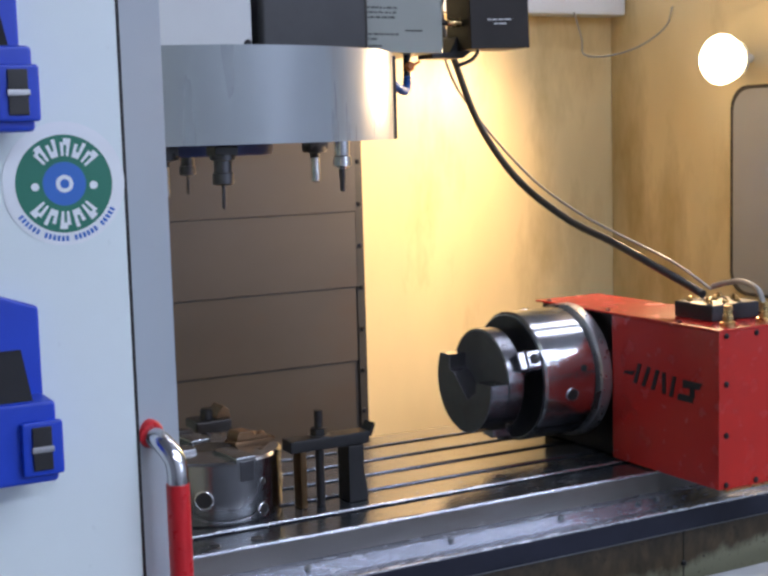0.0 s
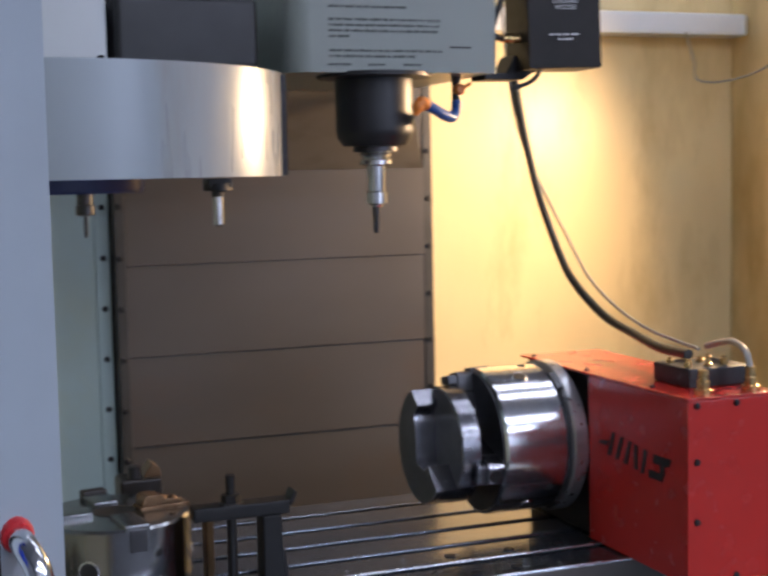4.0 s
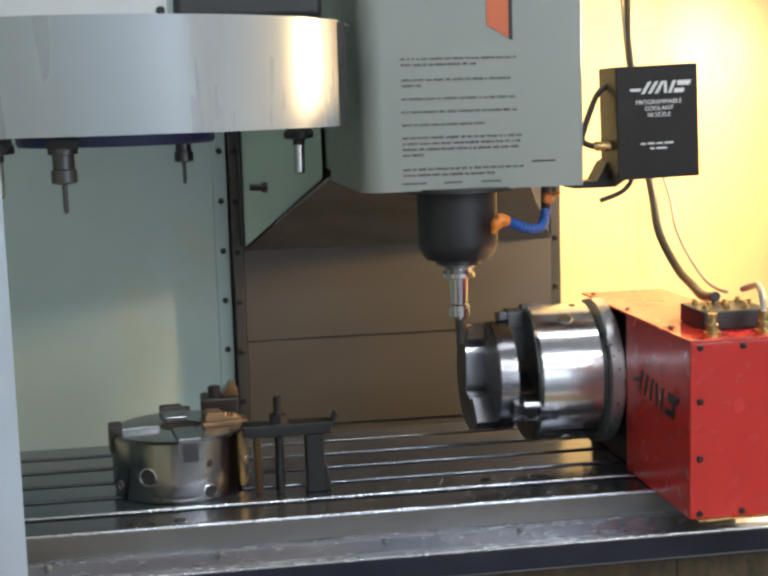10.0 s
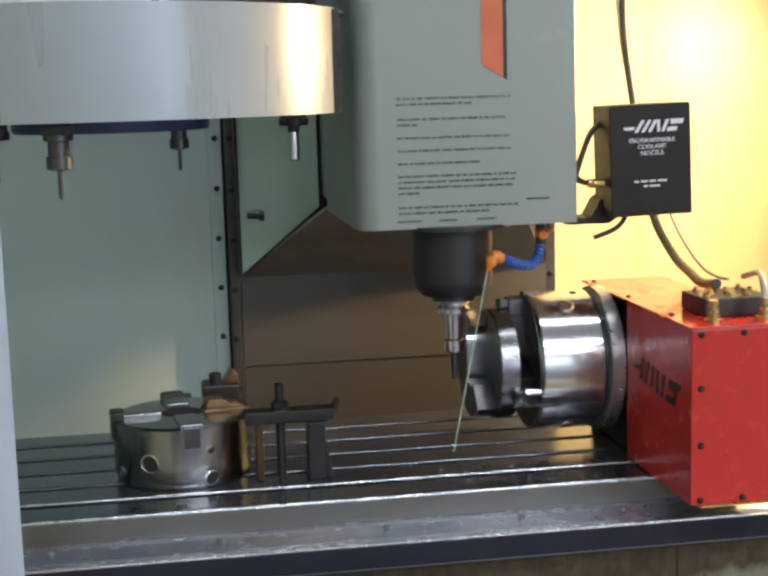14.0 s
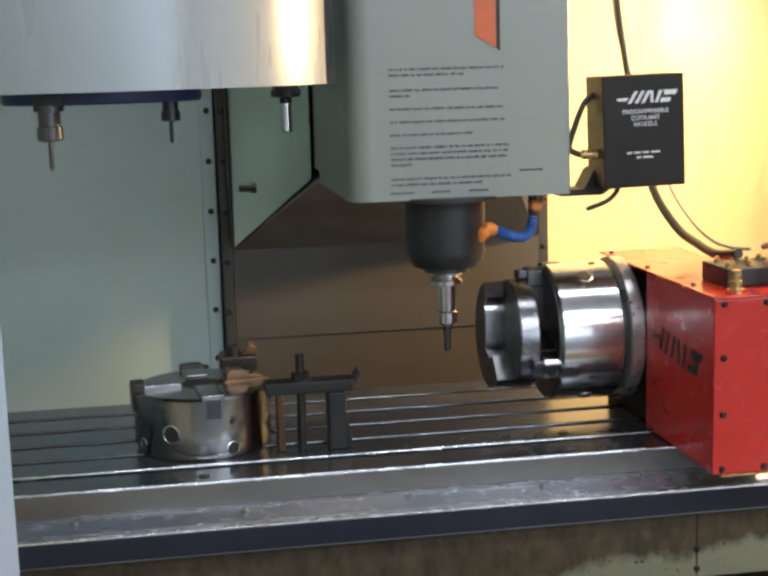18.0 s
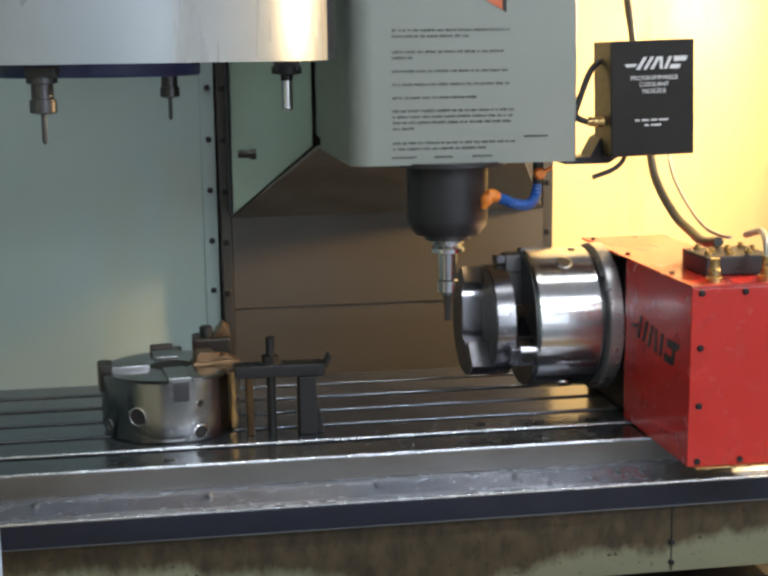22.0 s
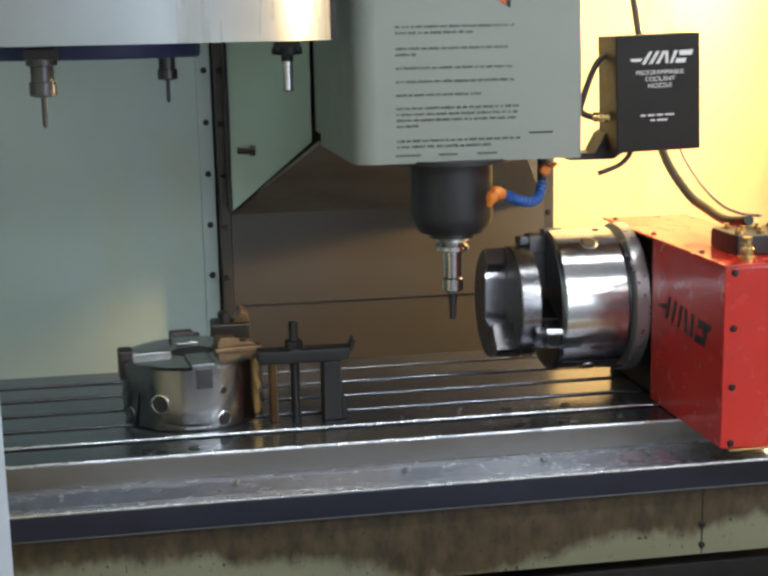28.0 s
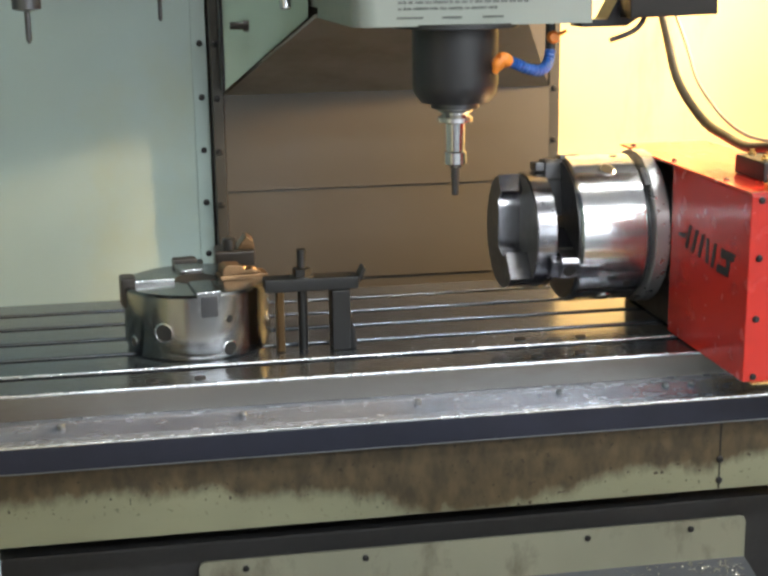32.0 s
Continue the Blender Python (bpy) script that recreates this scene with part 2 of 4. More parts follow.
def glow(name, colour, strength):
    m = bpy.data.materials.new(name)
    m.use_nodes = True
    b = m.node_tree.nodes["Principled BSDF"]
    b.inputs["Base Color"].default_value = (*colour, 1)
    b.inputs["Emission Color"].default_value = (*colour, 1)
    b.inputs["Emission Strength"].default_value = strength
    return m


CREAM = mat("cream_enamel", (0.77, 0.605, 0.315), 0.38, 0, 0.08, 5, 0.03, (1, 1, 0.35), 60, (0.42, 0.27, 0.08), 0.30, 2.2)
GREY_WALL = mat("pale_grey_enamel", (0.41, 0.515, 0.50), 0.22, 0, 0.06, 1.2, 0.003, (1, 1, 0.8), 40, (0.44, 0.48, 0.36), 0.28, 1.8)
DOOR_WHITE = mat("white_door_enamel", (0.78, 0.87, 0.86), 0.32, 0, 0.03, 3, 0.02)
DOOR_GREY = mat("grey_door_edge", (0.36, 0.42, 0.47), 0.34, 0, 0.05, 6, 0.03)
HEAD_PAINT = mat("pale_green_grey_enamel", (0.262, 0.29, 0.258), 0.36, 0, 0.04, 4, 0.02, (1, 1, 1), 80, (0.36, 0.40, 0.32), 0.15, 4)
GREEN_PAINT = mat("pale_green_enamel", (0.36, 0.50, 0.40), 0.34, 0, 0.08, 6, 0.03)
COVER_STEEL = mat("brown_oily_way_cover", (0.087, 0.078, 0.069), 0.38, 0.22, 0.12, 4, 0.02, (0.4, 1, 0.8), 50, (0.10, 0.07, 0.05), 0.30, 3)
STRIP_STEEL = mat("oily_edge_strip", (0.075, 0.07, 0.062), 0.4, 0.6, 0.2, 8, 0.05)
DRUM_STEEL = mat("satin_cover_sheet", (0.315, 0.355, 0.378), 0.30, 0.15, 0.08, 7, 0.0, (1, 1, 0.12), 30, (0.26, 0.21, 0.13), 0.22, 4)
TABLE_STEEL = mat("ground_cast_iron", (0.172, 0.19, 0.218), 0.20, 0.85, 0.18, 6, 0.04, (0.25, 1, 1), 140, (0.13, 0.11, 0.08), 0.30, 6)
# worn edge steel, made paler to carry the highlights along the edges
EDGE_GLINT = mat("worn_edge_glint", (0.76, 0.79, 0.84), 0.26, 0.9, 0.12, 20, 0.03, (0.3, 1, 1))
TABLE_SIDE = mat("grey_machined_edge", (0.15, 0.16, 0.17), 0.38, 0.5, 0.15, 8, 0.05, (0.3, 1, 1))
SLOPE_STEEL = mat("grey_brown_sheet", (0.215, 0.20, 0.182), 0.5, 0.1, 0.15, 4, 0.02, (0.6, 1, 0.8), 40, (0.10, 0.07, 0.05), 0.3, 3)
# near-black for gaps and seals; in slots and holes it paints the shade
SLOT_DARK = mat("recess_black", (0.014, 0.013, 0.012), 0.65, 0.0, 0.3, 20, 0.05)
TROUGH = mat("wet_grey_trough", (0.42, 0.45, 0.53), 0.25, 0.8, 0.25, 10, 0.10, (0.4, 1, 1))
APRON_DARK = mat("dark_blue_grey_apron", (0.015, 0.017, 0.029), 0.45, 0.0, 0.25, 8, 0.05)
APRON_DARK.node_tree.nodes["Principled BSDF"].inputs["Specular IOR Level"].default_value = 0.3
APRON_CREAM = rusty_panel("rusty_cream_panel", (0.19, 0.192, 0.128), (0.058, 0.043, 0.026), 0.142, 0.124)
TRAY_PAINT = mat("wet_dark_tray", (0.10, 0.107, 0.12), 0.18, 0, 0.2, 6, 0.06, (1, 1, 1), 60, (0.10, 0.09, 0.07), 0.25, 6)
FLANGE_PAINT = mat("stained_cream_flange", (0.215, 0.215, 0.165), 0.40, 0, 0.12, 6, 0.06, (1, 1, 0.5), 60, (0.08, 0.06, 0.04), 0.30, 12)
TABLE_FRONT = mat("grey_brown_machined_face", (0.15, 0.143, 0.132), 0.34, 0.45, 0.15, 8, 0.04, (0.25, 1, 1), 90, (0.12, 0.10, 0.08), 0.3, 8)
# near-black: the shade inside the machine's cavities is put into the colour
CAVITY_SHADE = mat("cavity_shade_black", (0.020, 0.020, 0.022), 0.6, 0, 0.3, 8, 0.05)
RED = mat("red_enamel", (0.52, 0.024, 0.015), 0.25, 0, 0.05, 4, 0.008, (1, 1, 1), 30, coat=0.2)
CHROME = mat("turned_steel", (0.68, 0.685, 0.70), 0.17, 1.0, 0.08, 8, 0.03, (10, 1, 1), 160)
DARK_STEEL = mat("blued_dark_steel", (0.085, 0.085, 0.09), 0.33, 0.8, 0.2, 14, 0.04)
JAW_STEEL = mat("milled_jaw_steel", (0.24, 0.24, 0.26), 0.24, 1.0, 0.12, 12, 0.04)
WORK_STEEL = mat("milled_work_steel", (0.37, 0.37, 0.40), 0.22, 1.0, 0.10, 12, 0.03)
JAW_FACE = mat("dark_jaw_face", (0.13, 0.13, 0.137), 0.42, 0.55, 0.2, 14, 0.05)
PLATE_STEEL = mat("pale_back_plate", (0.48, 0.49, 0.50), 0.30, 0.8, 0.1, 10, 0.04)
BLACK = mat("black_plastic", (0.018, 0.018, 0.02), 0.42, 0, 0.2, 20, 0.06)
BLACK_BOX = mat("black_box_paint", (0.016, 0.013, 0.011), 0.45, 0, 0.2, 14, 0.05)
BLACK_BOX.node_tree.nodes["Principled BSDF"].inputs["Specular IOR Level"].default_value = 0.25
RUBBER = mat("black_hose_rubber", (0.022, 0.022, 0.022), 0.38, 0, 0.2, 20, 0.04)
PALE_WIRE = mat("pale_wire_sheath", (0.30, 0.285, 0.25), 0.4, 0, 0.1, 20, 0.03)
BRASS = mat("brass", (0.60, 0.42, 0.18), 0.28, 1.0, 0.12, 20, 0.03)
# support block steel; the lamp's amber reflection is put into the colour
AMBER_STEEL = mat("amber_reflection_steel", (0.11, 0.065, 0.03), 0.36, 0.9, 0.25, 20, 0.04)
BROWN_STEEL = mat("oily_brown_steel", (0.030, 0.025, 0.022), 0.40, 0.35, 0.3, 20, 0.06)
BLUE_DISC = mat("blue_black_carousel_disc", (0.03, 0.045, 0.15), 0.35, 0, 0.2, 12, 0.04)
BLUE = mat("blue_plastic", (0.012, 0.06, 0.55), 0.38, 0, 0.08, 10, 0.03)
NOZZLE_BLUE = mat("blue_segment_hose", (0.012, 0.09, 0.34), 0.35, 0, 0.1, 20, 0.03)
ORANGE = mat("orange_plastic", (0.75, 0.22, 0.03), 0.38, 0, 0.1, 20, 0.03)
ARROW_ORANGE = mat("orange_decal", (0.62, 0.13, 0.04), 0.45, 0, 0.06, 20, 0.01)
INK = mat("grey_green_print", (0.06, 0.065, 0.06), 0.55, 0, 0.2, 60, 0.01)
INK_BLACK = mat("black_print", (0.015, 0.013, 0.012), 0.5, 0, 0.2, 60, 0.01)
INK_WHITE = mat("white_print", (0.75, 0.75, 0.74), 0.5, 0, 0.05, 60, 0.01)
HANDLE_RED = mat("red_handle_sleeve", (0.60, 0.02, 0.025), 0.3, 0, 0.08, 12, 0.03)
STICKER_WHITE = mat("white_sticker", (0.86, 0.90, 0.91), 0.42, 0, 0.03, 20, 0.01)
STICKER_GREEN = mat("green_sticker_ink", (0.012, 0.19, 0.12), 0.42, 0, 0.05, 20, 0.01)
STICKER_BLUE = mat("blue_sticker_ink", (0.03, 0.16, 0.55), 0.42, 0, 0.05, 20, 0.01)
RUST = mat("rusty_jaw_steel", (0.17, 0.10, 0.052), 0.38, 0.7, 0.4, 25, 0.1)
DULL_STEEL = mat("dull_chuck_steel", (0.29, 0.295, 0.30), 0.17, 1.0, 0.08, 5, 0.015, (1, 1, 0.3), 50)
CLAMP_BLACK = mat("oily_black_clamp", (0.0060, 0.0060, 0.0065), 0.5, 0.0, 0.25, 20, 0.05)
BLACK_OXIDE = mat("black_oxide_clamp", (0.02, 0.02, 0.022), 0.45, 0.4, 0.25, 20, 0.05)
CONCRETE = mat("workshop_concrete", (0.09, 0.09, 0.095), 0.55, 0, 0.2, 3, 0.1)
ROOM = mat("workshop_wall_paint", (0.52, 0.54, 0.57), 0.7, 0, 0.06, 2, 0.05)
WHITE_MACHINE = mat("pale_machine_panel", (0.62, 0.64, 0.64), 0.36, 0, 0.04, 4, 0.02)
CHIP = mat("bright_metal_chip", (0.75, 0.74, 0.70), 0.2, 1.0, 0.1, 30, 0.02)
BULB = glow("hot_bulb", (1.0, 0.78, 0.40), 12)
TUBE = glow("white_tube", (0.85, 0.93, 1.0), 14)
COOLANT = mat("pale_green_coolant", (0.30, 0.46, 0.30), 0.15, 0, 0.2, 40, 0.0)
GLASS_GREY = mat("grey_window_pane", (0.30, 0.32, 0.34), 0.12, 0, 0.05, 4, 0.01)

# ---- mesh helpers ----
BASE = {}


def thing(name, base, label, category, group="", kind=""):
    ob = new(name)
    ob.empty_display_size = 0.02
    ob.location = base
    BASE[ob.name] = Vector(base)
    return tagged(ob, label, category, group, kind)


def flatten_normals(me):
    """Weights the shading normals by face area, so that broad faces stay flat between narrow bevels."""
    around = [[] for v in me.vertices]
    for p in me.polygons:
        for v in p.vertices:
            around[v].append(p)
    normals = []
    for p in me.polygons:
        for v in p.vertices:
            n = Vector((0, 0, 0))
            for f in around[v]:
                if f.normal.dot(p.normal) > 0.766:
                    n += f.normal * f.area
            normals.append(n.normalized() if n.length > 0 else p.normal.copy())
    me.normals_split_custom_set(normals)


def mesh_of(name, bm, material, origin, smooth=False):
    bmesh.ops.translate(bm, verts=bm.verts, vec=-Vector(origin))
    bmesh.ops.recalc_face_normals(bm, faces=bm.faces)
    me = bpy.data.meshes.new(name)
    bm.to_mesh(me)
    bm.free()
    me.materials.append(material)
    if smooth:
        for p in me.polygons:
            p.use_smooth = True
        me.set_sharp_from_angle(angle=radians(40))
        flatten_normals(me)
    return me


def part(name, bm, material, parent, label="", smooth=True):
    """One mesh under a thing or a part; the shape is given in the frame of the thing's own carriage."""
    base = BASE[parent.name]
    ob = new(name, mesh_of(name, bm, material, base, smooth))
    ob.parent = parent
    BASE[ob.name] = base
    return tagged(ob, label) if label else ob


def solid(name, bm, material, label="", category="", kind="", smooth=True, group=""):
    """A thing that is one mesh, its origin under its middle."""
    lo = [min(v.co[i] for v in bm.verts) for i in range(3)]
    hi = [max(v.co[i] for v in bm.verts) for i in range(3)]
    base = Vector(((lo[0] + hi[0]) / 2, (lo[1] + hi[1]) / 2, lo[2]))
    ob = new(name, mesh_of(name, bm, material, base, smooth))
    ob.location = base
    BASE[ob.name] = base
    return tagged(ob, label, category, group, kind)


def box(x0, x1, y0, y1, z0, z1, bevel=0.0, seg=2, bm=None):
    own = bmesh.new()
    bmesh.ops.create_cube(own, size=1.0)
    for v in own.verts:
        v.co = Vector((x0 + (v.co.x + 0.5) * (x1 - x0), y0 + (v.co.y + 0.5) * (y1 - y0), z0 + (v.co.z + 0.5) * (z1 - z0)))
    if bevel:
        bmesh.ops.bevel(own, geom=own.edges[:], offset=bevel, segments=seg, affect="EDGES", profile=0.5)
    return join(bm, own)


def join(bm, own):
    if bm is None:
        return own
    me = bpy.data.meshes.new("joined")
    own.to_mesh(me)
    own.free()
    bm.from_mesh(me)
    bpy.data.meshes.remove(me)
    return bm


def frame_on(axis):
    a = Vector(axis).normalized()
    u = a.orthogonal().normalized()
    return a, u, a.cross(u)


def lathe(origin, axis, profile, seg=32, bm=None, arc=None):
    """A turned shape: profile rows of (distance along the axis, radius)."""
    own = bmesh.new()
    a, u, w = frame_on(axis)
    rings = []
    for d, r in profile:
        ring = []
        for k in range(seg):
            q = 2 * math.pi * k / seg
            ring.append(own.verts.new(Vector(origin) + a * d + (u * math.cos(q) + w * math.sin(q)) * max(r, 1e-5)))
        rings.append(ring)
    for r0, r1 in zip(rings, rings[1:]):
        for k in range(seg):
            own.faces.new((r0[k], r0[(k + 1) % seg], r1[(k + 1) % seg], r1[k]))
    own.faces.new(rings[0][::-1])
    own.faces.new(rings[-1])
    return join(bm, own)


def rod(p0, p1, r, seg=20, r1=None, bm=None):
    d = Vector(p1) - Vector(p0)
    return lathe(p0, d, [(0, r), (d.length, r if r1 is None else r1)], seg, bm)


def prism(poly, axis, d0, d1, bevel=0.0, bm=None):
    """A polygon pushed along an axis: 'x' takes (y, z), 'y' takes (x, z), 'z' takes (x, y)."""
    own = bmesh.new()

    def at(p, d):
        return {"x": (d, p[0], p[1]), "y": (p[0], d, p[1]), "z": (p[0], p[1], d)}[axis]
    lo = [own.verts.new(at(p, d0)) for p in poly]
    hi = [own.verts.new(at(p, d1)) for p in poly]
    own.faces.new(lo[::-1])
    own.faces.new(hi)
    n = len(poly)
    for k in range(n):
        own.faces.new((lo[k], lo[(k + 1) % n], hi[(k + 1) % n], hi[k]))
    if bevel:
        bmesh.ops.recalc_face_normals(own, faces=own.faces)
        bmesh.ops.bevel(own, geom=own.edges[:], offset=bevel, segments=2, affect="EDGES", profile=0.5)
    return join(bm, own)


def smooth_line(points, steps=8):
    """A soft line through the points."""
    pts = [Vector(p) for p in points]
    pts = [pts[0] * 2 - pts[1]] + pts + [pts[-1] * 2 - pts[-2]]
    out = []
    for i in range(1, len(pts) - 2):
        a, b, c, d = pts[i - 1:i + 3]
        for k in range(steps):
            t = k / steps
            out.append(0.5 * ((2 * b) + (c - a) * t + (2 * a - 5 * b + 4 * c - d) * t * t + (3 * b - a - 3 * c + d) * t ** 3))
    out.append(pts[-2])
    return out


def tube(points, r, seg=10, bm=None):
    own = bmesh.new()
    rings = []
    u = None
    for i, p in enumerate(points):
        d = (points[min(i + 1, len(points) - 1)] - points[max(i - 1, 0)]).normalized()
        u = d.orthogonal().normalized() if u is None else (u - d * u.dot(d)).normalized()
        w = d.cross(u)
        rings.append([own.verts.new(p + (u * math.cos(2 * math.pi * k / seg) + w * math.sin(2 * math.pi * k / seg)) * r) for k in range(seg)])
    for r0, r1 in zip(rings, rings[1:]):
        for k in range(seg):
            own.faces.new((r0[k], r0[(k + 1) % seg], r1[(k + 1) % seg], r1[k]))
    own.faces.new(rings[0][::-1])
    own.faces.new(rings[-1])
    return join(bm, own)


def arc_wall(cx, cy, r, thick, a0, a1, z0, z1, seg=48, bm=None):
    """A bent sheet: part of a drum's wall, angles in degrees."""
    own = bmesh.new()
    cols = []
    for k in range(seg + 1):
        q = radians(a0 + (a1 - a0) * k / seg)
        c, s = math.cos(q), math.sin(q)
        cols.append([own.verts.new((cx + rr * c, cy + rr * s, z)) for rr, z in ((r, z0), (r, z1), (r - thick, z1), (r - thick, z0))])
    for c0, c1 in zip(cols, cols[1:]):
        for k in range(4):
            own.faces.new((c0[k], c0[(k + 1) % 4], c1[(k + 1) % 4], c1[k]))
    own.faces.new(cols[0])
    own.faces.new(cols[-1][::-1])
    return join(bm, own)


def screw(parent, p, axis, r=0.005, h=0.003, material=None, name="screw"):
    """A button-head screw that stands proud of its face."""
    return part(name, lathe(Vector(p), axis, [(-0.002, r), (h * 0.5, r), (h, r * 0.6)], 12), material or BLACK_OXIDE, parent)


# ---- enclosure: walls, door, column ----
ground = solid("floor", box(-5, 5, -6, 4, -0.1, 0.0), CONCRETE, "grey concrete workshop floor under the machine", "floor", "structure")
solid("wall_room_back", box(-5, 5, 3.9, 4.0, 0, 3.2), ROOM, "plain painted workshop wall behind the machine", "wall", "structure")
# unseen front wall; its opening is assumed, for the added fill light
own = box(-5, 2.0, -6.0, -5.9, 0, 3.2)
box(4.2, 5, -6.0, -5.9, 0, 3.2, bm=own)
box(2.0, 4.2, -6.0, -5.9, 0, 1.0, bm=own)
box(2.0, 4.2, -6.0, -5.9, 2.75, 3.2, bm=own)
solid("wall_room_front", own, ROOM, "painted workshop wall with an assumed, unseen window opening", "wall", "structure")
solid("wall_room_left", box(-5.0, -4.9, -5.9, 3.9, 0, 3.2), ROOM, "plain painted workshop wall", "wall", "structure")
solid("wall_room_right", box(4.9, 5.0, -5.9, 3.9, 0, 3.2), ROOM, "plain painted workshop wall", "wall", "structure")
solid("ceiling", box(-5, 5, -6, 4, 3.2, 3.3), ROOM, "plain pale workshop ceiling", "ceiling", "structure")

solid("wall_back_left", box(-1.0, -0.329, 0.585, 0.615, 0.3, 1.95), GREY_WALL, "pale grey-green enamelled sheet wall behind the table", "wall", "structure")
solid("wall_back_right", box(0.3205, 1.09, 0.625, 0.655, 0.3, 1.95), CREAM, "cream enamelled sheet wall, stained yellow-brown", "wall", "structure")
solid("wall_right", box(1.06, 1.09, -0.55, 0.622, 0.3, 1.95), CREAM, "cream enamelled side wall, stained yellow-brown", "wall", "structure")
solid("wall_left", box(-1.03, -1.003, -0.62, 0.615, 0.3, 1.95), GREY_WALL, "pale grey enamelled side wall of the enclosure", "wall", "structure")
# unseen sheet, added to stop light leaking between the back walls
solid("column_light_block", box(-0.7, 0.7, 0.66, 0.69, 0.02, 1.98), CAVITY_SHADE, "unseen dark sheet added to block light behind the way cover", "wall", "structure")


# edge strips beside the way cover, with their screws
def edge_strip(x0, x1, y, label, xs):
    ob = thing("column_edge_strip", ((x0 + x1) / 2, y, 0.35), label, "edge strip")
    part("strip", box(x0, x1, y - 0.012, y + 0.03, 0.35, 1.95, 0.002), STRIP_STEEL, ob)
    for x in xs:
        for k in range(9):
            screw(ob, (x, y - 0.0125, 0.725 + 0.0919 * k), (0, -1, 0), 0.0055, 0.004)
    return ob


edge_strip(-0.2985, -0.280, 0.557, "brown oily steel edge strip with a row of screws", (-0.2905,))
edge_strip(0.2995, 0.3195, 0.565, "dark oily steel edge strip beside the cream wall", (0.309,))
seam = thing("wall_edge", (-0.31, 0.57, 0.35), "pale green wall edge with a row of screws", "wall edge")
part("folded_edge", box(-0.3288, -0.3035, 0.5795, 0.60, 0.35, 1.95, 0.001), GREY_WALL, seam)
part("gap", box(-0.3033, -0.2987, 0.585, 0.60, 0.35, 1.95), SLOT_DARK, seam, "dark gap")
for k in range(9):
    screw(seam, (-0.315, 0.579, 0.725 + 0.0919 * k), (0, -1, 0), 0.0055, 0.004)

# way cover behind the spindle, hung under the head: flat plates that overlap
way_cover = thing("way_cover", (0.02, 0.56, 0.35), "brown oily steel way cover of overlapping plates", "way cover")
for k, (z0, z1) in enumerate(((1.021, 1.190), (0.855, 1.024), (0.69, 0.858), (0.52, 0.693), (0.35, 0.523))):
    part("plate", box(-0.2795, 0.299, 0.548 + 0.004 * k, 0.552 + 0.004 * k, z0, z1, 0.001), COVER_STEEL, way_cover)
# sloping plate from the cover up to the head
own = bmesh.new()
vs = [own.verts.new(p) for p in ((-0.279, 0.546, 1.188), (0.297, 0.546, 1.188), (0.20, 0.36, 1.322), (-0.14, 0.36, 1.322),
                                 (-0.279, 0.552, 1.192), (0.297, 0.552, 1.192), (0.20, 0.366, 1.327), (-0.14, 0.366, 1.327))]
for q in ((0, 1, 2, 3), (7, 6, 5, 4), (0, 4, 5, 1), (1, 5, 6, 2), (2, 6, 7, 3), (3, 7, 4, 0)):
    own.faces.new([vs[i] for i in q])
part("sloping_plate", own, SLOPE_STEEL, way_cover, "sloping grey-brown steel plate", False)
part("upper_plate", box(-0.279, 0.297, 0.553, 0.557, 1.19, 1.95, 0.001), COVER_STEEL, way_cover)
side_l = part("side_plate", prism([(-0.279, 1.203), (-0.138, 1.318), (-0.138, 1.95), (-0.279, 1.95)], "y", 0.476, 0.481, 0.001), GREEN_PAINT, way_cover, "pale green side plate with a slanted foot")
part("plate_edge", box(-0.2845, -0.2795, 0.470, 0.545, 1.20, 1.95, 0.001), BLACK_OXIDE, way_cover, "dark rubber edge")
pin = part("latch_pin", rod((-0.268, 0.466, 1.308), (-0.243, 0.464, 1.307), 0.0058, 14), BROWN_STEEL, side_l, "dark latch pin")
part("latch_nut", lathe((-0.247, 0.4645, 1.3072), (1, -0.05, 0), [(0, 0.0095), (0.009, 0.0095), (0.010, 0.008)], 6), BROWN_STEEL, side_l, "dark hexagon nut")

# spindle head
head = thing("spindle_head", (0.02, 0.12, 1.07), "pale grey-green enamelled spindle head with printed warnings", "spindle head")
poly = []
for cx, cy, a0 in ((0.177, -0.025, -90), (0.182 - 0.03, 0.36 - 0.03, 0), (-0.138 + 0.03, 0.33, 90), (-0.138 + 0.032, -0.03 + 0.032, 180)):
    r = 0.005 if a0 == -90 else 0.032
    for k in range(7):
        q = radians(a0 + 15 * k)
        poly.append((cx + r * math.cos(q), cy + r * math.sin(q)))
part("housing", prism(poly, "z", 1.323, 1.98, 0.0), HEAD_PAINT, head)
spindle = part("spindle_nose", lathe((0.008, 0.028, 1.325), (0, 0, -1), [(0, 0.085), (0.006, 0.085), (0.008, 0.058), (0.082, 0.058), (0.094, 0.056), (0.106, 0.047), (0.108, 0.024), (0.112, 0.024)], 48), BLACK, head, "black spindle nose")
part("nose_ring", lathe((0.008, 0.028, 1.219), (0, 0, -1), [(0, 0.033), (0.008, 0.033), (0.010, 0.026)], 32), DARK_STEEL, spindle, "dark steel ring")
